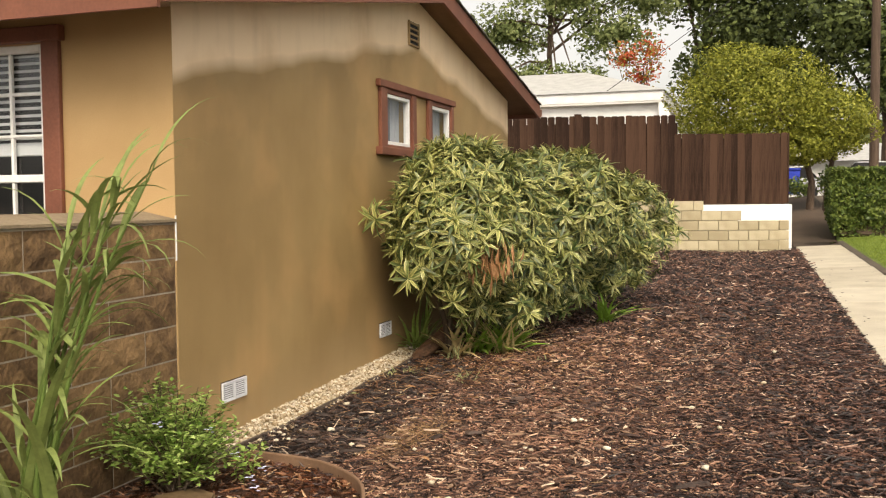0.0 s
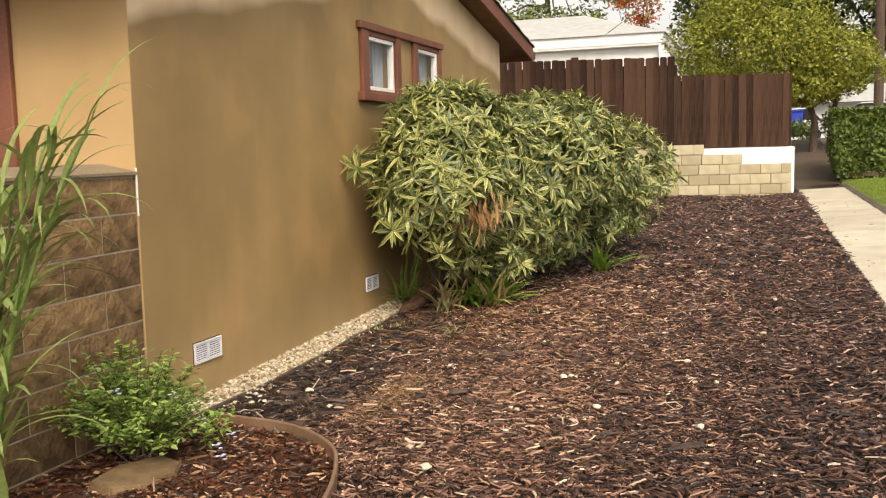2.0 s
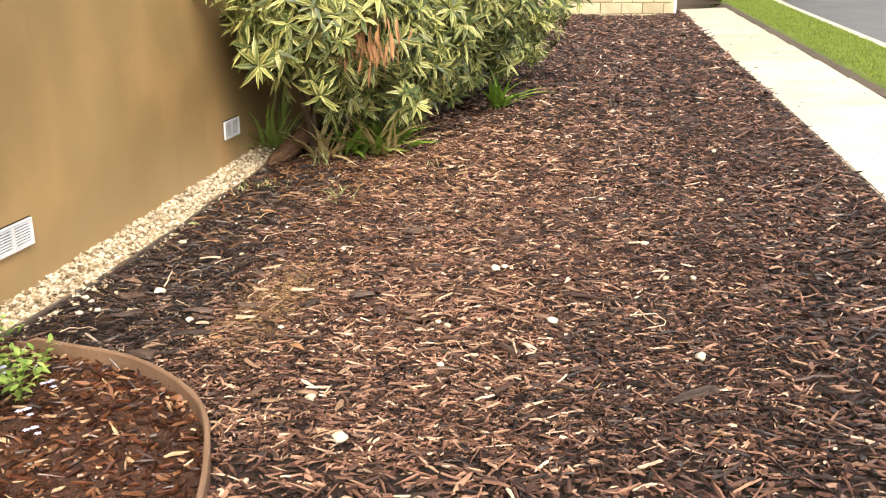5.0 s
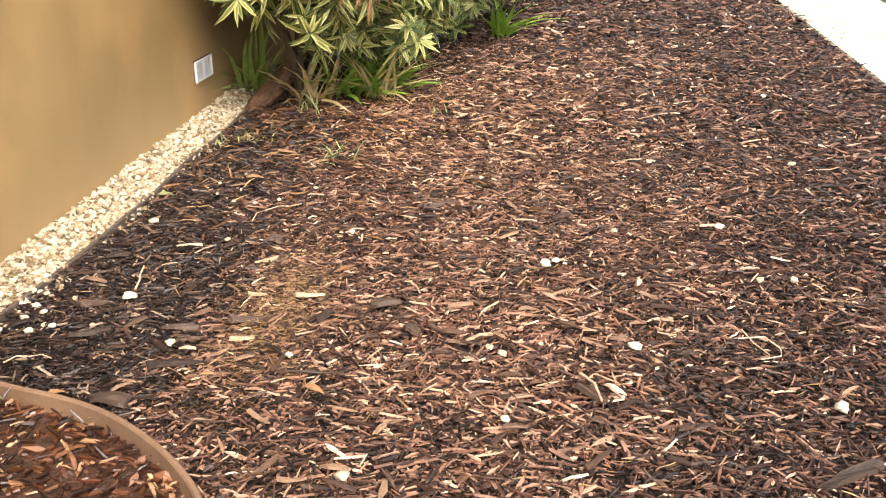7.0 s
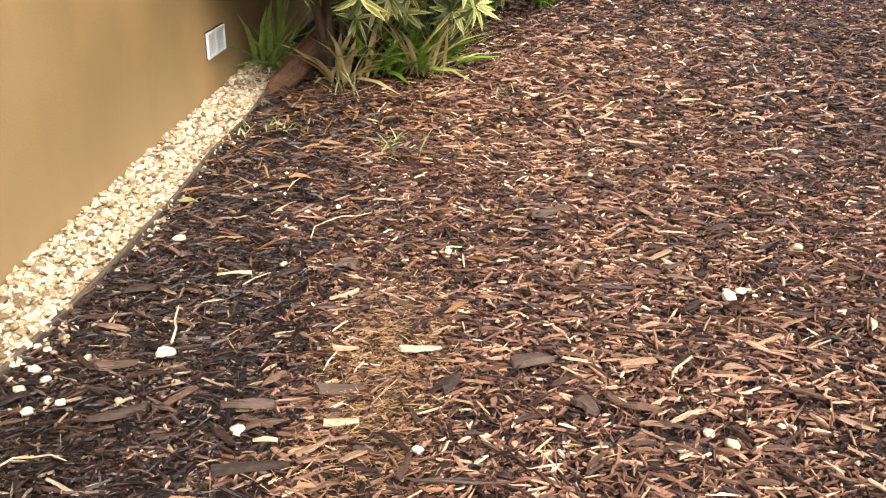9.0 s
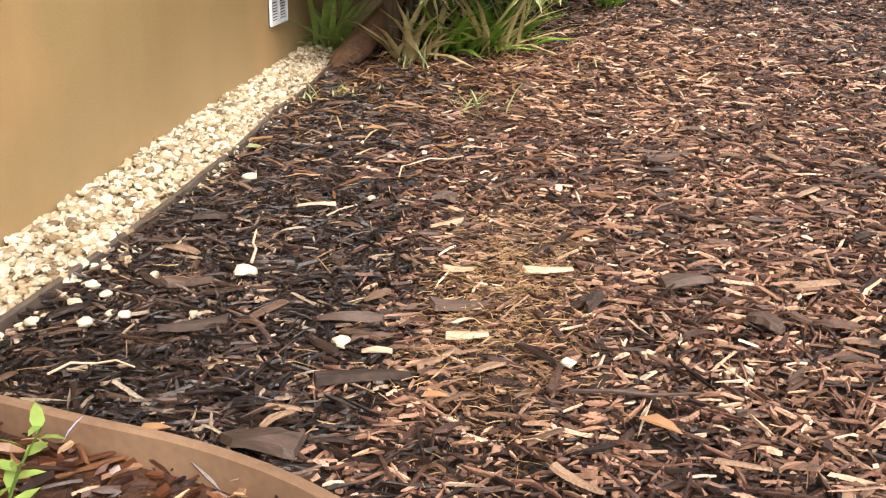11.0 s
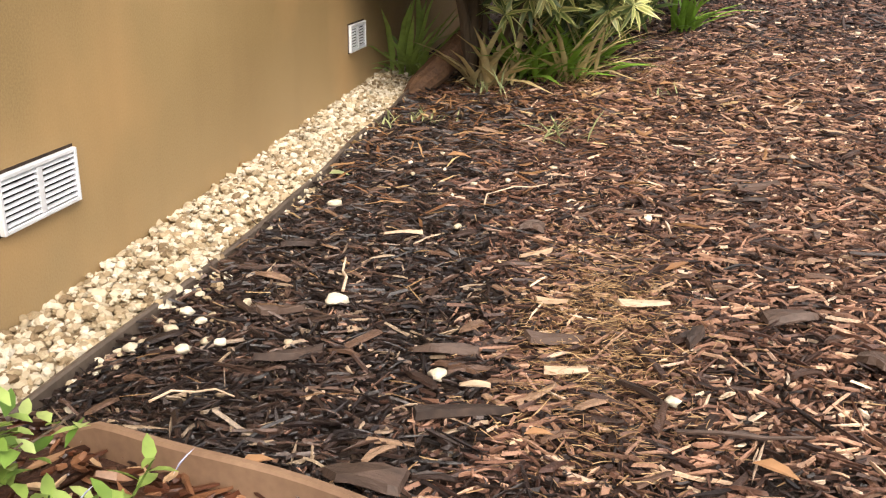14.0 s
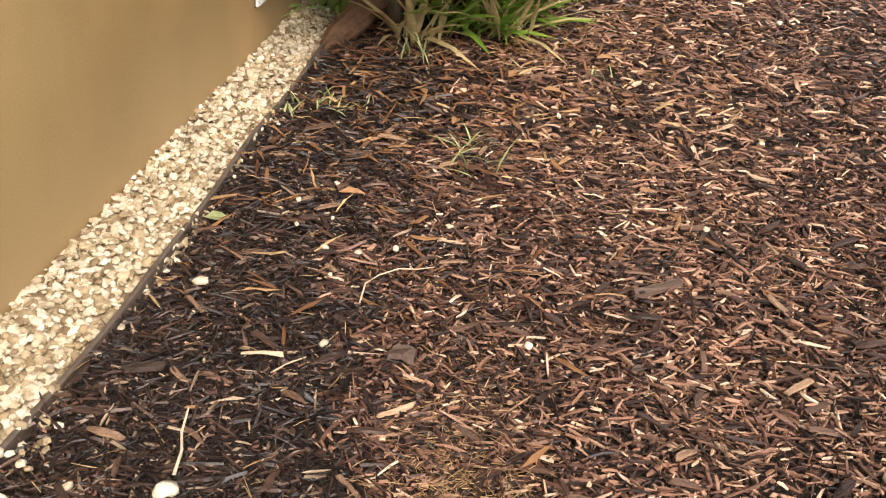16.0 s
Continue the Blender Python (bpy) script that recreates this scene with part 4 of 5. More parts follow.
def strap_clump(name, x, y, n, ln, wd, material, label, lean=(0, 0), seed=0):
    r = random.Random(seed)
    t = thing(name, x, y, lie(x, y) - 0.01, label, "plant")
    for k in range(n):
        h = Heap()
        a, tilt = r.uniform(0, math.tau), r.uniform(0.75, 1.4)
        d = Vector((math.cos(a) * math.cos(tilt) + lean[0], math.sin(a) * math.cos(tilt) + lean[1], math.sin(tilt)))
        v, f = leaf_shape(ln * r.uniform(0.6, 1.15), wd * r.uniform(0.7, 1.2), r.uniform(0.15, 0.7), 0.2)
        m = Matrix.Translation((r.gauss(0, 0.05), r.gauss(0, 0.05), 0)) @ turned(d, r.uniform(-0.4, 0.4))
        h.add([m @ p for p in v], f)
        part("leaf", h.mesh("leaf"), material, t)
    return t


for k, (x, y) in enumerate(((0.76, 3.70), (0.90, 3.70), (1.02, 3.82))):
    strap_clump("strap_leaf_plant", x, y, 26, 0.42, 0.046, M_IRIS, "clump of bright green strap leaves under the oleander", (0.25, -0.3), k)
strap_clump("dry_strap_plant", 1.02, 3.66, 32, 0.46, 0.024, M_DRYSTRAP, "clump of dry straw-coloured strap leaves under the oleander", (0.3, -0.2), 21)
strap_clump("dry_strap_plant", 0.62, 3.52, 26, 0.40, 0.044, M_DRYSTRAP, "faded yellow leaves hanging by the oleander stems", (0.2, -0.3), 23)
strap_clump("strap_leaf_plant", 1.66, 5.6, 26, 0.42, 0.036, M_IRIS, "clump of bright green strap leaves under the oleander", (0.25, -0.3), 31)
strap_clump("strap_leaf_plant", 0.16, 3.80, 34, 0.55, 0.036, M_SHRUB, "leafy green sprouts between the oleander and the wall", (0, -0.2), 37)
for k, (x, y, ln) in enumerate(((0.56, 3.36, 0.13), (0.72, 3.27, 0.17), (1.07, 2.30, 0.15), (0.36, 2.62, 0.09), (1.465, 3.22, 0.08), (0.50, 2.72, 0.09), (1.02, 2.45, 0.12), (0.43, 2.75, 0.08))):
    strap_clump("weed_tuft", x, y, 9, ln, 0.009, M_WEED, "small pale green weed in the mulch", (0, 0), 50 + k)
cab = thing("fallen_leaf", 0.315, 1.77, lie(0.315, 1.77) + 0.02, "pale green fallen leaf on the gravel edge", "leaf")
v, f = leaf_shape(0.075, 0.06, 0.15, 0.1)
part("blade", mesh_of("blade", [Matrix.Rotation(0.5, 4, "Z") @ p for p in v], f), M_WEED, cab)


# ---- tall cane in front of the block wall ----
rng = random.Random(23)
cane = thing("cane_plant", 0.27, -1.5, lie(0.27, -1.5) - 0.02, "tall arching cane plant with long pale strap leaves", "plant")
o = Vector((0.27, -1.5, lie(0.27, -1.5) - 0.02))
for k in range(7):
    a = rng.uniform(0, math.tau)
    reach = Vector((0.47, 0.17, 0)) * (rng.uniform(0.2, 0.95) if k else 1.05)
    top = rng.uniform(1.25, 1.66) if k else 1.72
    pts = [Vector((0.07 * math.cos(a), 0.07 * math.sin(a), 0)) + reach * t ** 1.8 + Vector((0, 0, top * t)) for t in (0, 0.25, 0.5, 0.75, 1)]
    stem = part("cane", tube(pts, [0.015, 0.013, 0.010, 0.007, 0.003], 7), M_CANE, cane)
    for j in range(15):
        t = 0.10 + 0.90 * (j / 14) ** 0.7
        i = min(int(t * 4), 3)
        p = pts[i].lerp(pts[i + 1], t * 4 - i)
        b = math.radians(20) + rng.gauss(0, 0.75) + (math.pi if rng.random() < 0.22 else 0)
        tilt = rng.uniform(0.55, 1.35)
        d = (math.cos(b) * math.cos(tilt), math.sin(b) * math.cos(tilt), math.sin(tilt))
        v, f = long_leaf(rng.uniform(0.30, 0.55), rng.uniform(0.018, 0.040), rng.uniform(0.5, 2.2))
        m = Matrix.Translation(p) @ turned(d, rng.uniform(-0.35, 0.35))
        part("leaf", mesh_of("leaf", [m @ w for w in v], f), M_CANE, cane)
for k in range(13):
    b = rng.uniform(0, math.tau)
    v, f = long_leaf(rng.uniform(0.7, 1.25), rng.uniform(0.035, 0.075), rng.uniform(0.1, 0.9))
    m = Matrix.Translation((rng.gauss(0, .06), rng.gauss(0, .06), 0)) @ turned((math.cos(b) * 0.28, math.sin(b) * 0.28, 1), rng.uniform(-0.6, 0.6))
    part("leaf", mesh_of("leaf", [m @ w for w in v], f), M_CANE, cane, "broad upright green leaf" if k == 0 else "")


# ---- low flowering shrub in the edged bed ----
shrub = thing("flowering_shrub", 0.38, -0.61, lie(0.38, -0.61), "low bushy green shrub with a few pale blue flowers", "shrub")
o = Vector((0.40, -0.55, lie(0.40, -0.55)))
heap = Heap()
tips = []
for k in range(95):
    a, rad = rng.uniform(0, math.tau), rng.uniform(0.08, 0.50)
    e = Vector((rad * math.cos(a) * 1.05, rad * math.sin(a) * 0.85, (0.62 - 0.75 * rad) * rng.uniform(0.5, 1.1) + 0.06))
    if k < 6:
        e = Vector((rng.uniform(0.18, 0.46), rng.uniform(-0.30, 0.30), rng.uniform(0.08, 0.22)))
    b = Vector((rng.gauss(0, 0.04), rng.gauss(0, 0.04), 0))
    mid = b.lerp(e, 0.5) + Vector((0, 0, 0.06))
    part("twig", tube([b, mid, e], [0.005, 0.0035, 0.0015], 5), M_STEM, shrub)
    tips.append(e)
    for j in range(58):
        t = rng.uniform(0.25, 1.0)
        p = (b.lerp(mid, t * 2) if t < 0.5 else mid.lerp(e, t * 2 - 1)) + Vector((rng.gauss(0, 0.018), rng.gauss(0, 0.018), rng.gauss(0, 0.015)))
        c = rng.uniform(0, math.tau)
        v, f = leaf_shape(rng.uniform(0.026, 0.050), rng.uniform(0.013, 0.024), 0.2, 0.15)
        m = Matrix.Translation(p) @ turned((math.cos(c), math.sin(c), rng.uniform(-0.1, 0.9)), rng.uniform(-0.6, 0.6))
        heap.add([m @ w for w in v], f)
tagged(part("foliage", heap.mesh("foliage"), M_SHRUB, shrub), kind="stuff")
for p in ((0.33, 0.06, 0.20), (0.20, 0.02, 0.33), (0.50, -0.08, 0.13), (0.56, -0.14, 0.10), (0.10, -0.28, 0.42), (0.42, 0.18, 0.10)):
    h = Heap()
    for q in range(4):
        for j in range(5):
            a = j * math.tau / 5
            v, f = leaf_shape(0.013, 0.010, 0.2, 0.1)
            m = Matrix.Translation(Vector(p) + Vector((0.018 * math.cos(q * 2), 0.018 * math.sin(q * 2), 0.008 * q))) @ turned((math.cos(a), math.sin(a), 0.4))
            h.add([m @ w for w in v], f)
    part("flower", h.mesh("flower"), M_FLOWER, shrub, "pale blue flower head")


# sprigs with larger leaves that lean out over the edging
for bx, by, height, lean in ((0.22, 0.24, 0.20, (0.02, 0.02)), (0.25, 0.36, 0.17, (0.05, 0.05)), (0.29, 0.20, 0.18, (0.05, -0.02))):
    b = Vector((bx, by, 0.0))
    pts = [b + Vector((lean[0] * t * t, lean[1] * t * t, height * t)) for t in (0, 0.35, 0.7, 1)]
    part("twig", tube(pts, [0.0035, 0.003, 0.0024, 0.0012], 6), M_CANE, shrub, "thin green stem")
    for j in range(16):
        t = 0.15 + 0.85 * j / 15
        p = b + Vector((lean[0] * t * t, lean[1] * t * t, height * t))
        c = j * 2.4 + rng.uniform(-0.3, 0.3)
        v, f = leaf_shape(rng.uniform(0.035, 0.058), rng.uniform(0.016, 0.022), rng.uniform(0.1, 0.4), 0.15)
        m = Matrix.Translation(p) @ turned((math.cos(c), math.sin(c), rng.uniform(0.0, 0.9)), rng.uniform(-0.4, 0.4))
        part("leaf", mesh_of("leaf", [m @ w for w in v], f, True), M_SHRUB, shrub)
    v, f = leaf_shape(0.05, 0.007, 0.1, 0.3)
    m = Matrix.Translation(pts[-1] + Vector((0.02, 0.01, -0.03))) @ turned((0.5, 0.2, 0.8))
    part("flower", mesh_of("flower", [m @ w for w in v], f, True), M_FLOWER, shrub, "pale blue flower tube")


# ---- edging boards, gravel strip ----
CURB = [(0.33, 0.085), (0.40, 0.05), (0.45, 0.035), (0.55, 0.0), (0.66, -0.034), (0.80, -0.072), (0.92, -0.117), (1.03, -0.172), (1.16, -0.262), (1.28, -0.365), (1.39, -0.49), (1.485, -0.66), (1.60, -0.96), (1.69, -1.33), (1.76, -1.75), (1.73, -2.3), (1.5, -2.9), (1.0, -3.3), (0.2, -3.45)]


def curve_at(line, step=0.05):
    pts = []
    for i in range(len(line) - 1):
        p0, p1, p2, p3 = (Vector(line[min(max(i + k, 0), len(line) - 1)]) for k in (-1, 0, 1, 2))
        n = max(2, int((p2 - p1).length / step))
        for j in range(n):
            t = j / n
            pts.append(0.5 * (2 * p1 + (p2 - p0) * t + (2 * p0 - 5 * p1 + 4 * p2 - p3) * t * t + (3 * p1 - p0 - 3 * p2 + p3) * t ** 3))
    return pts


def ribbon(pts, thick, base, top):
    """A standing strip along a line on the ground."""
    bm = bmesh.new()
    rings = []
    for i, p in enumerate(pts):
        d = (pts[min(i + 1, len(pts) - 1)] - pts[max(i - 1, 0)]).normalized()
        n = Vector((-d.y, d.x))
        z = lie(p.x, p.y)
        t = top(i / (len(pts) - 1))
        e = thick * 0.5
        rings.append([bm.verts.new((p.x + n.x * s, p.y + n.y * s, z + h)) for s, h in ((-e, base), (-e, t - e * 0.6), (-e * 0.5, t), (e * 0.5, t), (e, t - e * 0.6), (e, base))])
    for a, b in zip(rings, rings[1:]):
        for k in range(6):
            bm.faces.new((a[k], a[(k + 1) % 6], b[(k + 1) % 6], b[k]))
    bm.faces.new(rings[0])
    bm.faces.new(rings[-1])
    return bm


curb_line = curve_at(CURB)
tagged(part("edging_board", ribbon(curb_line, 0.019, -0.06, lambda t: 0.056 + 0.005 * math.sin(t * 9) - 0.04 * (1 - smooth(0, 0.05, t))), M_CURB), "curved brown composite edging board round the planted bed", "edging")
hose_line = curve_at([(edge_x(y) + 0.004 * math.sin(y * 7), y) for y in steps(0.02, 3.7, 18)])
tagged(part("edging_strip", ribbon(hose_line, 0.016, -0.05, lambda t: 0.024 + 0.005 * math.sin(t * 23)), M_HOSE), "thin dark edging strip between gravel and mulch", "edging")

POLY = [(p.x, p.y) for p in curb_line] + [(-0.02, -3.45), (-0.02, 0.16)]


def in_bed(x, y):
    inside, j = False, len(POLY) - 1
    for i in range(len(POLY)):
        (xi, yi), (xj, yj) = POLY[i], POLY[j]
        if (yi > y) != (yj > y) and x < (xj - xi) * (y - yi) / (yj - yi) + xi:
            inside = not inside
        j = i
    return inside


bm = bmesh.new()
vs = [bm.verts.new((x, y, lie(x, y) - 0.004)) for x, y in POLY]
bm.faces.new(vs)
bed = tagged(part("planted_bed", bm, M_SOIL_RED), "planted bed of reddish shredded mulch inside the edging", "mulch", kind="structure")


def gravel_height(x, y):
    e = edge_x(y)
    foot = float(np.interp(y, (0, 0.6, 1.15, 1.6, 2.7, 3.8, 8), (0.036, 0.046, 0.068, 0.080, 0.112, 0.138, 0.20)))
    return lie(x, y) + 0.008 + (foot - lie(0, y)) * (1 - smooth(0.0, e, x))


gravel = sheet("gravel_strip", [0.0, 0.04, 0.08, 0.12, 0.16, 0.2, 0.24, 0.28, 0.31], steps(0.05, 4.5, 60), lambda x, y: gravel_height(min(x, edge_x(y)), y) - 0.014 if x < edge_x(y) + 0.01 else lie(x, y) - 0.05, M_SAND, label="narrow strip of pale cream gravel along the wall foot", category="gravel")


def pebble(seed, detail=1, rough=0.28):
    r = random.Random(seed)
    bm = bmesh.new()
    bmesh.ops.create_icosphere(bm, subdivisions=detail, radius=1)
    s = Vector((r.uniform(0.75, 1.3), r.uniform(0.7, 1.0), r.uniform(0.5, 0.75)))
    for v in bm.verts:
        v.co = v.co * (1 + rough * noise.noise(v.co * 1.3 + Vector((seed * 3.1, 0, 0))))
        v.co = Vector((v.co.x * s.x, v.co.y * s.y, v.co.z * s.z))
    return bm


stones = [bm_mesh("stone", pebble(s)) for s in range(10)]
round_stones = [bm_mesh("white_stone", pebble(s + 40, 2, 0.55), True) for s in range(8)]
forms = [([v.co.copy() for v in me.vertices], [tuple(p.vertices) for p in me.polygons]) for me in stones]
rng = random.Random(31)
heap, own = Heap(), 0
for k in range(6400):
    y = rng.uniform(0.06, 4.4) if k < 5800 else rng.uniform(3.2, 4.4)
    x = edge_x(y) * rng.random()
    if in_bed(x, y):
        continue
    s = rng.choice((0.007, 0.0095, 0.012, 0.014, 0.0165)) * rng.uniform(0.8, 1.2)
    m = pose(x, y, gravel_height(x, y) + rng.uniform(-0.008, 0.008), rng.uniform(-35, 35), rng.uniform(-35, 35), rng.uniform(0, 360)) @ Matrix.Diagonal((s, s, s, 1))
    if s > 0.0125 and own < 300 and 0.3 < y < 1.7 and k < 5800 and rng.random() < 0.75:
        part("stone", rng.choice(stones), M_PEBBLE_ONE, gravel, m=m)
        own += 1
    else:
        v, f = rng.choice(forms)
        heap.add([m @ p for p in v], f)
for k in range(75):
    y = rng.uniform(0.15, 0.85) if k < 38 else rng.uniform(0.85, 3.0)
    x = edge_x(y) + 0.015 + abs(rng.gauss(0, 0.06 if k < 38 else 0.025))
    s = rng.uniform(0.005, 0.014)
    m = pose(x, y, lie(x, y) + 0.004, rng.uniform(-35, 35), rng.uniform(-35, 35), rng.uniform(0, 360)) @ Matrix.Diagonal((s, s, s, 1))
    v, f = rng.choice(forms)
    heap.add([m @ p for p in v], f)
tagged(part("gravel_rest", flat(heap.mesh("gravel_rest")), M_PEBBLE, gravel), kind="stuff")


weed = strap_clump("dead_weed", 0.03, 1.76, 9, 0.055, 0.008, M_DEAD, "tiny dried weed on the gravel at the wall foot", (0, 0), 71)
weed.location.z = gravel_height(0.03, 1.76) - 0.01


# ---- mulch: thousands of torn slivers ----
def chips(name, pts, lens, widths, thick, seed, material, parent, lift=0.012, tilt=0.3):
    """One mesh of slivers lying about on the bed; pts: n x 2."""
    g = np.random.default_rng(seed)
    n = len(pts)
    z = np.array([lie(x, y) for x, y in pts]) + np.array([0.012 * noise.noise((x * 2.2, y * 2.2, 3)) for x, y in pts]) - 0.018 + g.uniform(0, lift * 2, n)
    a, b = lens / 2, widths / 2
    t0, t1, k, c = g.uniform(0.1, 0.9, n), g.uniform(0.05, 0.8, n), g.uniform(-0.9, 0.9, n), g.uniform(-0.06, 0.10, n) * lens
    s0, s1, w = g.uniform(-0.18, 0.18, n) * lens, g.uniform(-0.18, 0.18, n) * lens, g.uniform(0.75, 1.15, n)
    xs = np.stack([-a + s0, g.uniform(-0.5, 0.5, n) * a, a + s1, a - s1, g.uniform(-0.5, 0.5, n) * a, -a - s0], 1)
    ys = np.stack([-b * t0, -b * w + k * b * 0.5, -b * t1 + k * b, b * t1 + k * b, b * w + k * b * 0.5, b * t0], 1)
    th = thick * g.uniform(0.4, 1.5, n)
    zs = np.stack([0 * c, c, 0 * c, 0 * c, c, 0 * c], 1)
    loc = np.concatenate([np.stack([xs, ys, zs - th[:, None] / 2], 2), np.stack([xs * 0.95, ys * 0.82, zs + th[:, None] / 2], 2)], 1)
    yaw, p, r = g.normal(0.15, 0.95, n), g.normal(0, tilt * 0.6, n), g.normal(0, tilt, n)
    cy, sy, cp, sp, cr, sr = np.cos(yaw), np.sin(yaw), np.cos(p), np.sin(p), np.cos(r), np.sin(r)
    rot = np.stack([np.stack([cy * cp, cy * sp * sr - sy * cr, cy * sp * cr + sy * sr], 1), np.stack([sy * cp, sy * sp * sr + cy * cr, sy * sp * cr - cy * sr], 1), np.stack([-sp, cp * sr, cp * cr], 1)], 1)
    world_v = np.einsum("nij,nkj->nki", rot, loc) + np.stack([pts[:, 0], pts[:, 1], z], 1)[:, None, :]
    quads = [(6, 7, 10, 11), (7, 8, 9, 10)] + [(i, (i + 1) % 6, (i + 1) % 6 + 6, i + 6) for i in range(6)]
    faces = (np.array(quads)[None] + 12 * np.arange(n)[:, None, None]).reshape(-1, 4)
    me = bpy.data.meshes.new(name)
    me.vertices.add(12 * n)
    me.vertices.foreach_set("co", world_v.reshape(-1))
    me.loops.add(faces.size)
    me.loops.foreach_set("vertex_index", faces.reshape(-1).astype(np.int32))
    me.polygons.add(len(faces))
    me.polygons.foreach_set("loop_start", np.arange(0, faces.size, 4, dtype=np.int32))
    me.update(calc_edges=True)
    me.validate()
    flat(me)
    return tagged(part(name, me, material, parent), kind="stuff")


g = np.random.default_rng(77)


def scatter(x0, x1, y0, y1, per_m2, keep):
    n = int((x1 - x0) * (y1 - y0) * per_m2)
    p = np.stack([g.uniform(x0, x1, n), g.uniform(y0, y1, n)], 1)
    return p[[keep(x, y) for x, y in p]]


def on_mulch(x, y):
    return edge_x(y) + 0.012 < x < walk_left(y) + 0.012 * math.sin(y * 31) and not in_bed(x, y)


def sizes(n, mid, spread, ratio):
    ln = np.clip(g.lognormal(math.log(mid), spread, n), mid * 0.3, mid * 3.0)
    return ln, np.clip(mid * ratio * g.lognormal(0, 0.45, n), 0.0018, 0.03)


def tone_zone(x, y):
    """0: darker chips beside the wall, 1: ordinary, 2: lighter chips down the middle of the bed."""
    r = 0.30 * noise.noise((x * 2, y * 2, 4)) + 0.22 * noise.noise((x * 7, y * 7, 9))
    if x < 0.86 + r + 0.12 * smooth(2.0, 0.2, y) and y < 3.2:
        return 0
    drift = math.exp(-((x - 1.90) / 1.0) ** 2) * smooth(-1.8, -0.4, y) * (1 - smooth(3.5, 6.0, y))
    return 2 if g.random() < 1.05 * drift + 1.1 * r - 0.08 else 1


# Each zone's brightness is painted in through its own chip material.
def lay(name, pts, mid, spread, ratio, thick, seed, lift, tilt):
    zone = np.array([tone_zone(x, y) for x, y in pts])
    for k, m in enumerate((M_CHIP_DARK, M_CHIP, M_CHIP_LIGHT)):
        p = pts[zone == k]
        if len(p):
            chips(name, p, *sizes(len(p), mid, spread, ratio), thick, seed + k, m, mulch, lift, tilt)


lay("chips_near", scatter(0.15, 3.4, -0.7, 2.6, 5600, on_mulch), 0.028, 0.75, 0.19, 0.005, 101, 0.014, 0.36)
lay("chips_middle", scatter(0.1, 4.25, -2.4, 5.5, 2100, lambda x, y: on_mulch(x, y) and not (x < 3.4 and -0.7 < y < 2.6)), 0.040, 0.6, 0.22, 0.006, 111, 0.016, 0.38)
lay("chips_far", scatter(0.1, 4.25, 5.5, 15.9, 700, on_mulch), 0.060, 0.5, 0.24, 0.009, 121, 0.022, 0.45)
pts = scatter(0.02, 1.8, -3.3, 0.2, 2300, in_bed)
behind = scatter(0.1, 4.2, -5.0, -2.4, 350, on_mulch)
chips("chips_behind", behind, *sizes(len(behind), 0.06, 0.5, 0.26), 0.009, 10, M_CHIP, mulch, 0.02, 0.4)
chips("red_chips", pts, *sizes(len(pts), 0.036, 0.5, 0.30), 0.006, 4, M_CHIP_RED, bed, 0.016, 0.42)
pts = scatter(0.15, 2.9, -0.5, 2.4, 2000, on_mulch)
chips("crumbs", pts, g.uniform(0.007, 0.022, len(pts)), g.uniform(0.003, 0.008, len(pts)), 0.004, 8, M_CHIP, mulch, 0.012, 0.5)
n = 1500
pts = np.stack([np.abs(g.normal(0.85, 0.60, n)), g.normal(3.15, 0.80, n)], 1)
pts = pts[[on_mulch(x, y) for x, y in pts]]
chips("leaf_litter", pts, g.uniform(0.05, 0.12, len(pts)), g.uniform(0.008, 0.018, len(pts)), 0.002, 9, M_DEADLITTER, mulch, 0.022, 0.4)
# pale straw fibres in a drift
n = 4200
pts = np.stack([g.normal(1.27, 0.10, n) + 0.05 * np.sin(g.uniform(0, 6, n)), g.normal(0.62, 0.30, n)], 1)
pts = pts[[on_mulch(x, y) for x, y in pts]]
chips("straw", pts, g.uniform(0.008, 0.036, len(pts)), g.uniform(0.0006, 0.0015, len(pts)), 0.001, 5, M_STRAW, mulch, 0.02, 0.3)
pts = scatter(0.3, 3.6, -0.6, 6.0, 60, on_mulch)
chips("straw_loose", pts, g.uniform(0.02, 0.08, len(pts)), g.uniform(0.001, 0.003, len(pts)), 0.0015, 6, M_STRAW, mulch, 0.024, 0.3)

# flat stone in the planted bed
bm = prism([(0.40, -1.02), (0.55, -1.06), (0.67, -0.98), (0.72, -0.80), (0.66, -0.66), (0.50, -0.60), (0.38, -0.78)], "z", lie(0.6, -0.8) - 0.03, lie(0.6, -0.8) + 0.028)
bmesh.ops.bevel(bm, geom=list(bm.edges), offset=0.008, segments=2, affect="EDGES")
tagged(part("flagstone", bm, M_FLAG), "flat tan stepping stone under the flowering shrub", "stone")

# larger slivers, one by one
rng = random.Random(41)
big = []
for k in range(9):
    h = Heap()
    h.add(chip_shape(rng, rng.uniform(0.055, 0.10), rng.uniform(0.012, 0.024), rng.uniform(0.004, 0.008)), CHIP_FACES)
    big.append(flat(h.mesh("wood_chip")))
count = 0
while count < 270:
    x, y = rng.uniform(0.25, 2.7), rng.uniform(-0.4, 2.6)
    if on_mulch(x, y):
        part("wood_chip", rng.choice(big), M_CHIP_ONE, mulch, m=pose(x, y, lie(x, y) + rng.uniform(0.002, 0.018), rng.uniform(-14, 14), rng.uniform(-12, 12), rng.gauss(8, 45)))
        count += 1


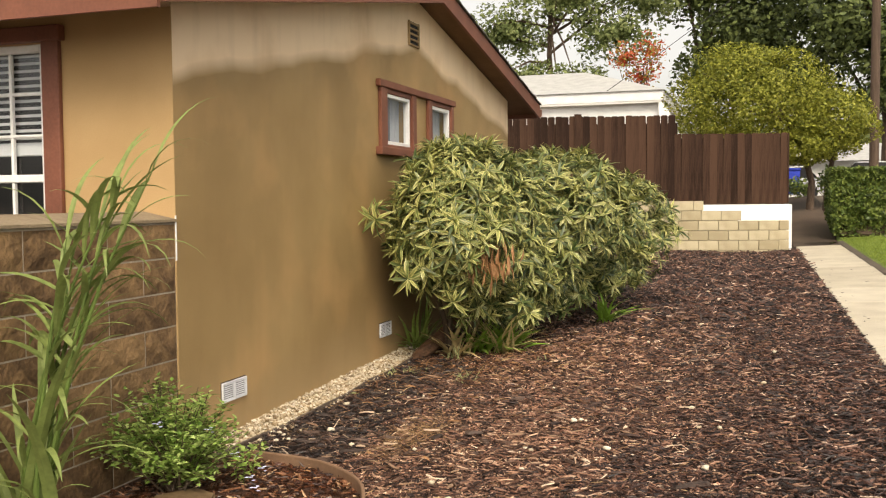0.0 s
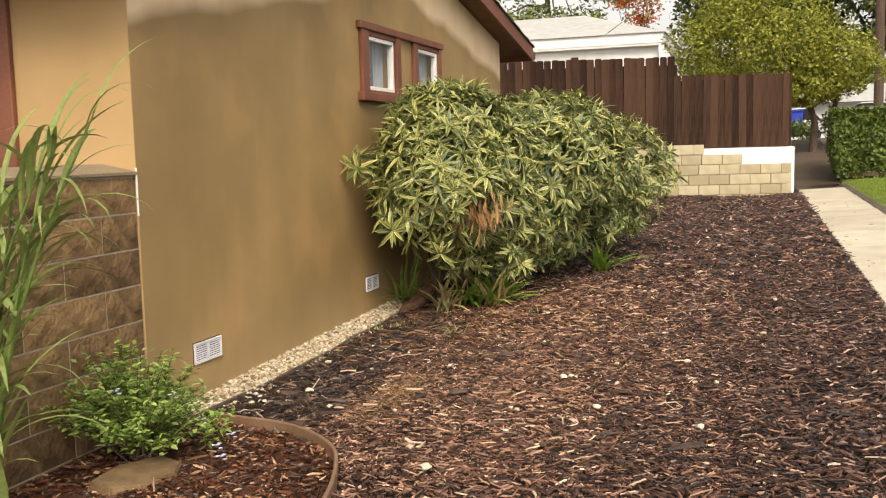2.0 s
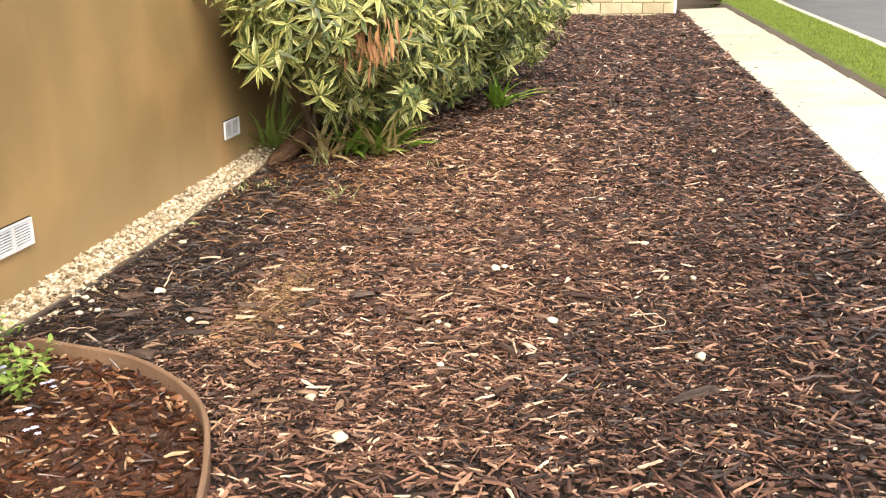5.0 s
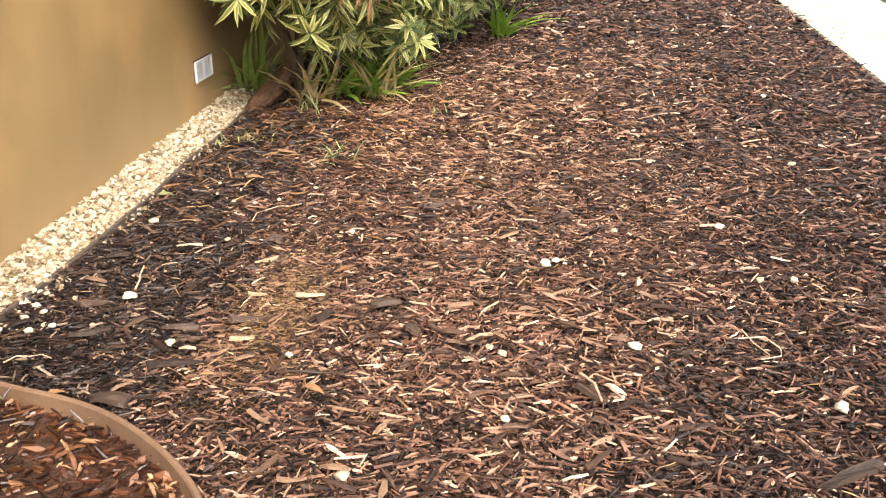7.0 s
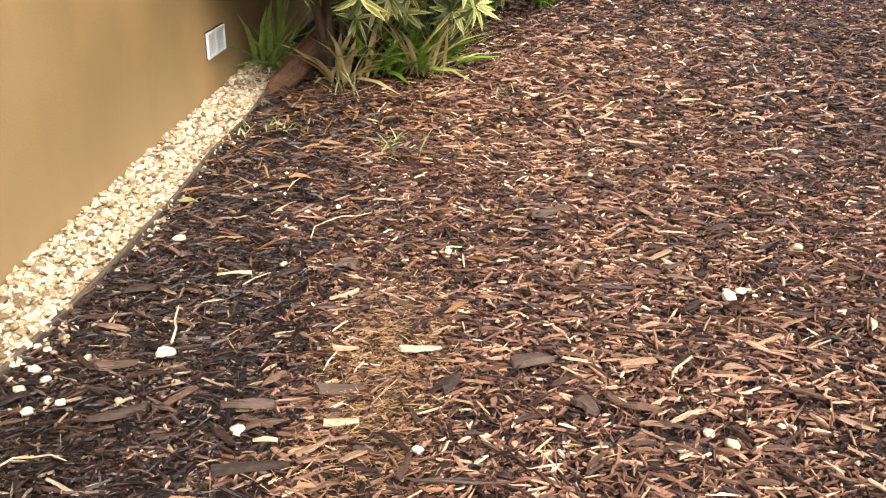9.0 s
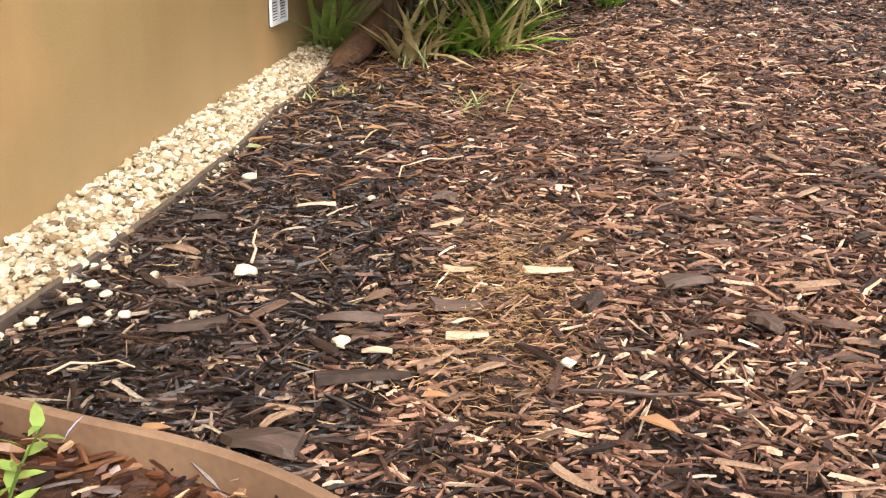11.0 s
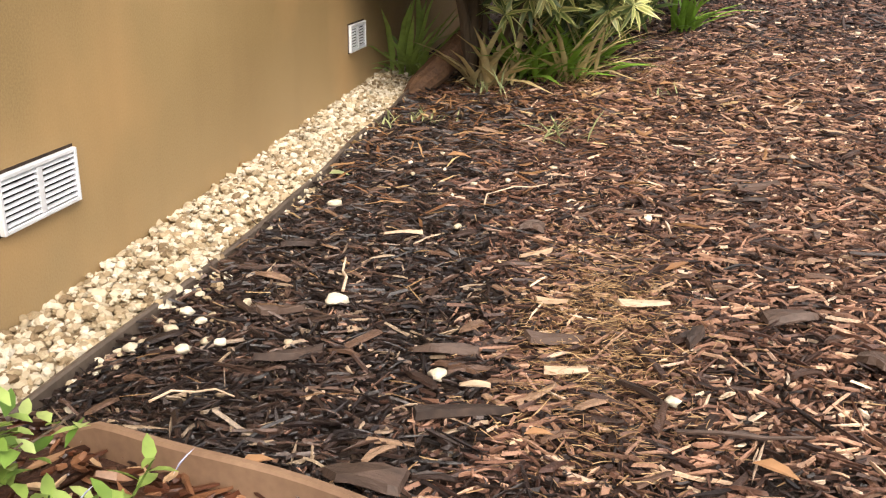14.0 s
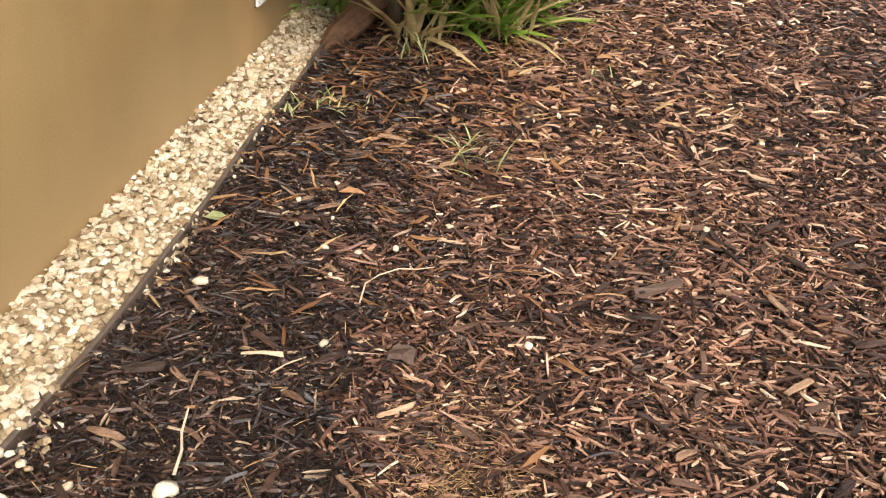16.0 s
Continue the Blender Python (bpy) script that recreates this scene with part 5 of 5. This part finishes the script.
def sliver(name, x, y, length, width, thick, rz, material, label, category="wood chip", lift=0.018):
    r = random.Random(int(x * 1000 + y * 77))
    h = Heap()
    h.add(chip_shape(r, length, width, thick), CHIP_FACES)
    ob = part(name, flat(h.mesh(name)), material)
    ob.matrix_basis = pose(x, y, lie(x, y) + lift, r.uniform(-5, 5), r.uniform(-4, 4), rz)
    return tagged(ob, label, category)


for x, y, ln, w, rz in ((1.155, 0.715, 0.075, 0.013, 10), (1.353, 0.715, 0.105, 0.024, 3), (1.208, 0.38, 0.085, 0.022, 10), (2.05, 2.40, 0.09, 0.02, -20), (1.09, 1.02, 0.10, 0.014, 40), (0.72, 1.16, 0.11, 0.009, 8), (2.43, 0.12, 0.08, 0.022, -50), (2.535, 0.86, 0.05, 0.02, 80), (1.05, 0.30, 0.06, 0.008, 5), (2.0, 0.42, 0.09, 0.014, 30), (2.85, 1.41, 0.08, 0.012, 8)):
    sliver("pale_wood_chip", x, y, ln, w, 0.008, rz, M_PALE, "pale splintered wood chip lying on the mulch")
for x, y, ln, w, rz in ((1.18, 0.522, 0.12, 0.03, 12), (0.968, 0.44, 0.12, 0.032, 8), (1.04, 0.20, 0.16, 0.022, 14), (0.93, -0.01, 0.13, 0.06, -12), (1.65, 0.66, 0.11, 0.05, 15), (1.70, 1.66, 0.17, 0.04, 38), (0.66, 0.40, 0.14, 0.028, 35), (1.45, 0.55, 0.10, 0.03, 75), (0.45, 1.05, 0.10, 0.03, 30), (1.77, 0.46, 0.07, 0.045, -40), (1.06, 1.22, 0.07, 0.06, 0), (0.56, 0.62, 0.10, 0.03, 20), (2.36, 0.10, 0.11, 0.03, -45), (3.0, -0.25, 0.2, 0.05, 35)):
    sliver("bark_piece", x, y, ln, w, 0.014, rz, M_GREYWOOD, "dark grey-brown strip of bark on the mulch", "bark")


def twig(points, r0, material, label, name="twig"):
    o = Vector((points[0][0], points[0][1], lie(*points[0])))
    pts = [Vector((x, y, lie(x, y) + 0.022 + 0.008 * (i % 2))) - o for i, (x, y) in enumerate(points)]
    ob = part(name, tube(pts, [r0 * (1 - 0.5 * i / len(pts)) for i in range(len(pts))], 6), material)
    ob.matrix_basis = Matrix.Translation(o)
    return tagged(ob, label, "twig")


twig([(1.40, 0.165), (1.47, 0.155), (1.54, 0.16), (1.61, 0.155)], 0.0045, M_GREYWOOD, "forked grey twig on the mulch")
twig([(0.672, 0.725), (0.662, 0.79), (0.635, 0.85), (0.622, 0.92)], 0.004, M_PALE, "thin bent tan stalk beside a white stone")
twig([(0.90, 1.42), (0.895, 1.50), (0.92, 1.56), (0.97, 1.59), (1.02, 1.61), (1.07, 1.62)], 0.0028, M_PALE, "curved orange-tan stalk on the mulch")
twig([(0.47, 0.17), (0.50, 0.20), (0.54, 0.215), (0.58, 0.215), (0.62, 0.205)], 0.0028, M_PALE, "thin curved tan stalk near the edging")
twig([(2.84, 0.50), (2.86, 0.40), (2.90, 0.34)], 0.003, M_PALE, "curled pale strip of bark on the mulch")
twig([(2.82, 0.44), (2.90, 0.44), (2.94, 0.38), (2.93, 0.32), (2.87, 0.31)], 0.0028, M_PALE, "curled pale strip of bark on the mulch")
twig([(2.33, 0.20), (2.37, 0.13), (2.39, 0.05)], 0.005, M_PALE, "short pale branch stub on the mulch")

# stones lying on the mulch
for x, y, s in ((0.668, 0.685, 0.026), (0.97, 0.34, 0.019), (0.633, 0.458, 0.011), (1.9, -0.6, 0.026), (0.345, 0.595, 0.018), (0.353, 0.499, 0.017), (0.426, 0.403, 0.018), (0.489, 0.444, 0.015), (0.455, 0.449, 0.012), (0.461, 0.658, 0.013), (0.31, 0.4, 0.016), (0.33, 0.7, 0.012), (0.4, 0.55, 0.012), (0.435, 1.442, 0.021), (0.852, 1.238, 0.013), (0.652, 2.081, 0.012), (0.827, 1.68, 0.011), (0.722, 1.688, 0.011), (0.932, 1.722, 0.012), (1.066, 1.879, 0.013), (0.6, 1.8, 0.01), (0.7, 1.86, 0.01), (0.56, 1.95, 0.01), (0.78, 1.55, 0.009), (1.37, 1.33, 0.012), (1.4, 0.283, 0.014), (2.039, 0.362, 0.015), (2.083, 0.324, 0.017), (2.5, 0.39, 0.022), (2.195, 1.02, 0.022), (2.232, 1.055, 0.016), (2.655, 2.252, 0.018), (2.46, 1.354, 0.015), (2.886, 1.407, 0.02), (2.121, -0.045, 0.015), (2.203, 0.395, 0.01), (1.721, -0.337, 0.02), (3.403, 3.505, 0.022), (3.32, 2.211, 0.02), (3.08, 0.901, 0.018), (2.963, 0.897, 0.018), (3.048, 0.069, 0.024), (1.85, 2.02, 0.015), (2.08, 2.69, 0.014), (2.3, 4.1, 0.02), (2.7, 5.2, 0.022), (3.2, 6.2, 0.025), (2.6, 8.2, 0.03)):
    ob = part("white_stone", round_stones[int(x * 97) % 8], M_STONE)
    ob.matrix_basis = pose(x, y, lie(x, y) + 0.010 + s * 0.25, 0, 0, x * 500) @ Matrix.Diagonal((s, s, s, 1))
    tagged(ob, "small pale stone lying on the dark mulch", "stone", "stones on the mulch")
# fallen leaves
for k, (x, y, ln, rz) in enumerate(((1.156, 0.124, 0.05, 20), (1.508, 0.077, 0.07, -20), (0.72, -0.02, 0.06, 40), (0.95, -0.25, 0.05, 10), (2.0, 5.6, 0.09, 0), (2.08, 5.8, 0.08, 60), (1.9, 5.9, 0.08, 100), (2.2, 5.5, 0.07, 30), (0.68, 2.0, 0.09, 20), (1.1, 3.1, 0.10, 70), (1.25, 3.0, 0.09, 10), (0.8, 2.85, 0.09, 120), (1.45, 3.4, 0.10, 30), (0.95, 2.6, 0.08, 80))):
    v, f = leaf_shape(ln, ln * 0.4, 0.25, 0.25)
    ob = part("dry_leaf", mesh_of("dry_leaf", v, f), M_DEAD)
    ob.matrix_basis = pose(x, y, lie(x, y) + 0.026, 8, -6, rz)
    tagged(ob, "curled orange-brown dry leaf on the mulch", "leaf", "fallen leaves")


rng = random.Random(83)
for k in range(26):
    y = rng.uniform(2.0, 14)
    x = walk_left(y) + rng.choice((rng.uniform(0.02, 0.15), rng.uniform(0.1, 0.8)))
    v, f = leaf_shape(rng.uniform(0.03, 0.07), rng.uniform(0.014, 0.03), 0.1, 0.2)
    ob = part("wet_leaf", mesh_of("wet_leaf", v, f), M_GREYWOOD)
    ob.matrix_basis = pose(x, y, lie(x, y) + 0.016, 0, 0, rng.uniform(0, 360))
    tagged(ob, "small dark wet leaf on the concrete sidewalk", "leaf", "leaves on the sidewalk")


# ---- lawn blades ----
n = 26000
yy = g.uniform(1.0, 18.4, n)
xx = np.array([walk_left(y) + 0.99 for y in yy]) + g.uniform(0, 1, n) * (5.79 - np.array([walk_left(y) + 0.99 for y in yy]))
heap = Heap()
for x, y in zip(xx, yy):
    z, a, h = lie(x, y) + 0.045, rng.uniform(0, 6.3), rng.uniform(0.02, 0.05)
    dx, dy = 0.006 * math.cos(a), 0.006 * math.sin(a)
    heap.add([(x - dx, y - dy, z), (x + dx, y + dy, z), (x + rng.gauss(0, 0.015), y + rng.gauss(0, 0.015), z + h)], [(0, 1, 2)])
tagged(part("grass", heap.mesh("grass"), M_GRASS), "short bright green lawn grass", "grass", kind="stuff")


# ---- hedge, trees, and what stands behind ----
def leaf_cloud(heap, centre, radii, n, size, seed, gaps=0.0, shell=0.55):
    r = random.Random(seed)
    made = 0
    while made < n:
        d = Vector((r.gauss(0, 1), r.gauss(0, 1), r.gauss(0, 1))).normalized()
        k = r.uniform(shell, 1.0) * (1 + 0.22 * noise.noise(d * 2.1 + Vector((seed, 0, 0))))
        p = Vector((centre[0] + d.x * radii[0] * k, centre[1] + d.y * radii[1] * k, centre[2] + d.z * radii[2] * k))
        if gaps and noise.noise(p * (2.6 / max(radii)) + Vector((seed * 2.7, 5, 1))) < gaps - 0.5:
            continue
        s = size * r.uniform(0.6, 1.4)
        u = Vector((r.gauss(0, 1), r.gauss(0, 1), r.gauss(0, 0.7))).normalized()
        w = u.cross(d + Vector((r.uniform(-.5, .5), r.uniform(-.5, .5), r.uniform(-.5, .5)))).normalized() * 0.55
        heap.add([p - u * s / 2, p + w * s / 2, p + u * s / 2, p - w * s / 2], [(0, 1, 2, 3)])
        made += 1


def tree(name, x, y, label, material, trunk, limbs, clouds, size, seed, radius=0.16, gaps=0.0, shell=0.55):
    """Tapered trunk, limbs to the clumps, and a crown of many small leaves."""
    z = lie(x, y) - 0.1
    t = thing(name, x, y, z, label, "tree")
    o = Vector((x, y, z))
    r = random.Random(seed)
    for i, line in enumerate(trunk):
        pts = [Vector(p) - o for p in line]
        part("trunk", tube(pts, [radius * (1 - 0.6 * k / (len(pts) - 1)) for k in range(len(pts))], 9), M_BARK, t)
    top = Vector(trunk[0][-1])
    for i, (c, rad, n) in enumerate(clouds):
        if limbs:
            for k in range(limbs):
                line = trunk[k % len(trunk)]
                top = Vector(line[-2]).lerp(Vector(line[-1]), r.uniform(-0.3, 0.9))
                e = Vector(c) + Vector((r.uniform(-.6, .6) * rad[0], r.uniform(-.6, .6) * rad[1], r.uniform(-.3, .6) * rad[2]))
                part("limb", tube([top - o, top.lerp(e, 0.5) + Vector((0, 0, 0.25)) - o, e - o], [radius * 0.4, radius * 0.25, radius * 0.07], 6), M_BARK, t)
    h = Heap()
    for i, (c, rad, n) in enumerate(clouds):
        leaf_cloud(h, Vector(c) - o, rad, n, size, seed * 10 + i, gaps, shell)
    tagged(part("crown", h.mesh("crown"), material, t), kind="stuff")
    return t


hedge = thing("hedge", 5.2, 19, lie(5.2, 19), "clipped boxy green hedge at the edge of the lawn", "hedge")
o = Vector((5.2, 19, lie(5.2, 19)))
rng = random.Random(61)
h = Heap()
HX, HY, HZ = 0.84, 1.05, 1.50
for k in range(15000):
    side = rng.choice("flrtfltfb")
    u, v = rng.uniform(-1, 1), rng.random()
    taper = 0.86 + 0.14 * smooth(0, 0.35, v)
    ins = rng.uniform(0, 0.10) + 0.05 * noise.noise((u * 3, v * 4, ord(side)))
    if side in "fb":
        p = Vector((u * HX * taper, (-1 if side == "f" else 1) * (HY * taper - ins), v * HZ))
    elif side in "lr":
        p = Vector(((-1 if side == "l" else 1) * (HX * taper - ins), u * HY * taper, v * HZ))
    else:
        p = Vector((u * HX, rng.uniform(-1, 1) * HY, HZ - ins * 0.5))
    s = rng.uniform(0.035, 0.075)
    a = Vector((rng.gauss(0, 1), rng.gauss(0, 1), rng.gauss(0, 1))).normalized()
    b = a.cross(Vector((rng.gauss(0, 1), rng.gauss(0, 1), rng.gauss(0, 1)))).normalized() * 0.6
    h.add([p - a * s, p + b * s, p + a * s, p - b * s], [(0, 1, 2, 3)])
tagged(part("foliage", h.mesh("foliage"), M_HEDGE, hedge), kind="stuff")
# solid dark box added for the shade seen between the outer leaves
part("dark_core", box(-HX * 0.82, HX * 0.82, -HY * 0.85, HY * 0.85, -0.05, HZ - 0.12, 0.08), M_BARK, hedge, "dark core box standing in for the shaded hedge inside")

tree("round_tree", 4.1, 24, "rounded yellow-green tree behind the fence", M_TREE_Y, [[(4.1, 24, 1.0), (4.15, 24, 2.0), (3.9, 23.9, 3.0), (3.4, 23.8, 3.8)], [(4.55, 24.2, 1.0), (4.6, 24.2, 2.1), (4.8, 24.1, 3.1)]], 3,
     [((2.5, 23.6, 4.2), (2.35, 1.9, 1.75), 30000), ((4.7, 23.8, 3.6), (1.2, 1.3, 1.0), 9500), ((3.9, 23.2, 2.95), (0.95, 0.8, 0.55), 4500)], 0.095, 3, 0.12, 0.18, 0.6)
tree("airy_tree", -7.0, 40, "tall airy green tree with gaps of sky", M_TREE_G, [[(-7, 40, 1), (-6.9, 40, 5), (-7.1, 40, 8.5), (-7, 40, 12)]], 2,
     [((-9.2, 40, 9.6), (2.6, 2, 1.6), 3200), ((-6.2, 39.5, 11.0), (2.9, 2, 1.7), 4200), ((-4.0, 40, 9.2), (2.2, 2, 1.4), 2400), ((-8.0, 39.5, 7.2), (1.8, 1.5, 1.1), 1700), ((-5.6, 39.5, 7.0), (1.6, 1.3, 1.0), 1700), ((-2.6, 40.5, 10.9), (1.9, 2, 1.3), 2000)], 0.22, 7, 0.2, 0.42, 0.1)
tree("dark_tree", -0.5, 47, "tall dark evergreen tree behind the houses", M_TREE_D, [[(-0.5, 47, 1), (-0.5, 47, 8), (-0.3, 47, 15)]], 3,
     [((-0.4, 46, 12.8), (3.0, 2.5, 2.6), 6000), ((1.8, 46, 10.0), (3.0, 2.5, 2.6), 7000), ((0.2, 46, 8.0), (2.4, 2, 1.8), 4000), ((3.6, 46, 13.0), (3.2, 2.5, 2.8), 6000), ((3.6, 46, 7.6), (3.0, 2.2, 1.8), 5000)], 0.30, 13, 0.3, 0.25, 0.15)
tree("dark_tree", 7.5, 43, "broad dark green tree over the street", M_TREE_D, [[(7.9, 43, 1), (7.9, 43, 5), (7.4, 43, 10)]], 3,
     [((5.6, 42, 9.6), (2.6, 2.4, 2.3), 5500), ((8.4, 42, 8.0), (3.0, 2.5, 2.2), 6500), ((6.6, 42, 12.4), (3.6, 2.5, 2.3), 5500), ((7.6, 42, 5.9), (2.6, 2, 0.9), 2600), ((10.8, 42, 10.4), (3, 2.5, 3), 5500)], 0.28, 17, 0.3, 0.3, 0.15)
tree("autumn_tree", -2.3, 36, "small tree with red and orange autumn leaves", M_TREE_R, [[(-2.3, 36, 1), (-2.3, 36, 4), (-2.2, 36, 6.6)]], 4,
     [((-2.9, 36, 7.5), (0.75, 0.7, 0.8), 420), ((-1.9, 36, 7.7), (0.85, 0.7, 0.9), 420), ((-2.2, 36, 6.7), (0.8, 0.7, 0.6), 350)], 0.17, 23, 0.08, 0.3, 0.1)
tree("street_tree", 16, 70, "distant green trees along the street", M_TREE_G, [[(16, 70, 1), (16, 70, 6)]], 3,
     [((10, 70, 5.2), (5, 3, 2.6), 1700), ((18, 70, 6), (6, 3, 3.6), 2200), ((1, 72, 5.4), (5, 3, 2.2), 1500)], 0.5, 29, 0.3, 0.2, 0.3)

tree("undergrowth", 4.6, 25.5, "dark shrubs beneath the trees beyond the path", M_HEDGE, [[(4.6, 25.5, 1.2), (4.6, 25.5, 1.6), (4.6, 25.5, 2.0)]], 3,
     [((4.9, 25.5, 2.0), (0.7, 0.6, 0.5), 900), ((3.9, 27.5, 1.9), (0.5, 0.6, 0.35), 500)], 0.12, 37, 0.03, 0.1, 0.3)

# neighbour's white house with a pale low roof
nb = thing("neighbour_house", -6, 36, 1.5, "white neighbouring house with a broad white fascia and pale roof", "house")
o = Vector((-6, 36, 1.5))
timber("wall", (-12, -1.15, 32.3, 40, 1.2, 5.25), o, nb, M_WHITEWALL, bevel=0)
timber("fascia", (-12.3, -0.92, 31.98, 40.3, 5.28, 5.66), o, nb, M_WHITE, bevel=0.01)
timber("soffit", (-12.2, -1.0, 32.0, 40.2, 5.20, 5.28), o, nb, M_BRIGHT, bevel=0)
bm = bmesh.new()
q = [bm.verts.new(Vector(p) - o) for p in ((-12.4, 31.9, 5.665), (-0.85, 31.9, 5.665), (-0.85, 40.4, 5.665), (-12.4, 40.4, 5.665), (-9, 36.1, 7.0), (-4.6, 36.1, 7.0))]
for f in ((0, 1, 5, 4), (1, 2, 5), (2, 3, 4, 5), (3, 0, 4), (3, 2, 1, 0)):
    bm.faces.new([q[i] for i in f])
part("roof", bm, M_ROOF, nb, "pale grey low hip roof")
bm = prism([(-1.1, 5.2), (-0.95, 5.2), (-0.25, 4.1), (-0.25, 3.8), (-1.1, 3.8)], "y", 32.0, 32.2)
bmesh.ops.translate(bm, verts=bm.verts, vec=-o)
part("side_gable", bm, M_WHITE, nb, "white sloping bargeboard")
far = thing("far_house", 6, 62, 2, "distant pale houses across the street", "house")
o = Vector((6, 62, 2))
timber("wall", (-6, 22, 62, 70, 1.5, 4.0), o, far, M_BRIGHT, bevel=0)
bm = prism([(61.3, 3.9), (66, 5.2), (70.5, 3.9)], "x", -6.5, 22.5)
bmesh.ops.translate(bm, verts=bm.verts, vec=-o)
part("roof", bm, M_ROOF, far, "grey pitched roof")
for k in range(5):
    timber("window", (-3 + 5 * k, -1.4 + 5 * k, 61.96, 62.02, 2.5, 3.5), o, far, M_DARK, bevel=0)

pole = thing("utility_pole", 6.1, 28, 1.6, "tall weathered brown wooden utility pole", "pole")
part("shaft", tube([Vector((0, 0, -0.3)), Vector((0, 0, 4)), Vector((0.02, 0, 10))], [0.15, 0.14, 0.11], 12), M_POLE, pole)
part("crossarm", box(-1.0, 1.0, -0.06, 0.06, 9.2, 9.32, 0.01), M_POLE, pole)
wire = thing("overhead_wire", -3, 32, 5.7, "thin dark overhead service wire", "wire")
a, b = Vector((0, 0, 0)), Vector((8.2, -3.9, 5.0))
part("strand", tube([a.lerp(b, t / 10) - Vector((0, 0, 0.5 * (t / 10) * (1 - t / 10))) for t in range(11)], [0.012] * 11, 5), M_METAL, wire)

bin_ = thing("recycling_bin", 3.72, 33, lie(3.72, 33), "blue wheeled recycling bin beside the path", "bin")
bm = prism([(-0.24, 0.05), (0.24, 0.05), (0.29, 0.95), (-0.29, 0.95)], "y", -0.28, 0.28)
bmesh.ops.bevel(bm, geom=list(bm.edges), offset=0.02, segments=1, affect="EDGES")
part("body", bm, M_BLUE, bin_)
part("lid", box(-0.31, 0.31, -0.32, 0.33, 0.955, 1.02, 0.015), M_BLUE, bin_)
for x in (-0.22, 0.22):
    bm = tube([Vector((x - 0.025, 0.27, 0.1)), Vector((x + 0.025, 0.27, 0.1))], [0.1, 0.1], 14)
    part("wheel", bm, M_RUBBER, bin_)


def car(x, y, rz, material, label):
    t = thing("parked_car", x, y, lie(x, y) - 0.15, label, "car", "parked cars", rz=rz)
    bm = prism([(-2.2, 0.35), (2.2, 0.35), (2.25, 0.75), (1.4, 0.92), (-1.7, 0.95), (-2.25, 0.85)], "x", -0.88, 0.88)
    bmesh.ops.bevel(bm, geom=list(bm.edges), offset=0.06, segments=2, affect="EDGES")
    part("body", bm, material, t)
    bm = prism([(-1.7, 0.9), (0.95, 0.9), (0.35, 1.42), (-1.25, 1.42)], "x", -0.76, 0.76)
    bmesh.ops.bevel(bm, geom=list(bm.edges), offset=0.07, segments=2, affect="EDGES")
    part("cabin", bm, M_DARK, t, "dark car windows")
    part("roof", box(-0.68, 0.68, -1.15, 0.25, 1.40, 1.46, 0.02), material, t)
    for sx in (-0.8, 0.8):
        for sy in (-1.35, 1.35):
            part("wheel", tube([Vector((sx - 0.1, sy, 0.32)), Vector((sx + 0.1, sy, 0.32))], [0.32, 0.32], 16), M_RUBBER, t)
    return t


car(7.0, 40, 2, M_CARPAINT, "pale silver car parked by the kerb")
car(3.2, 40, 88, M_CARPAINT, "pale car parked on the drive beyond the trees")
car(11.5, 55, 80, M_DARK, "dark car parked far along the street")

# everything beyond the fence is shifted towards the street to fit the camera's view
for ob in [q for q in bpy.data.objects if q.parent is None and q.name.split(".")[0] in ("hedge", "round_tree", "airy_tree", "dark_tree", "autumn_tree", "street_tree", "undergrowth", "neighbour_house", "far_house", "utility_pole", "overhead_wire", "recycling_bin", "parked_car")]:
    ob.location.x += 0.0135 * (ob.location.y + 4.8)
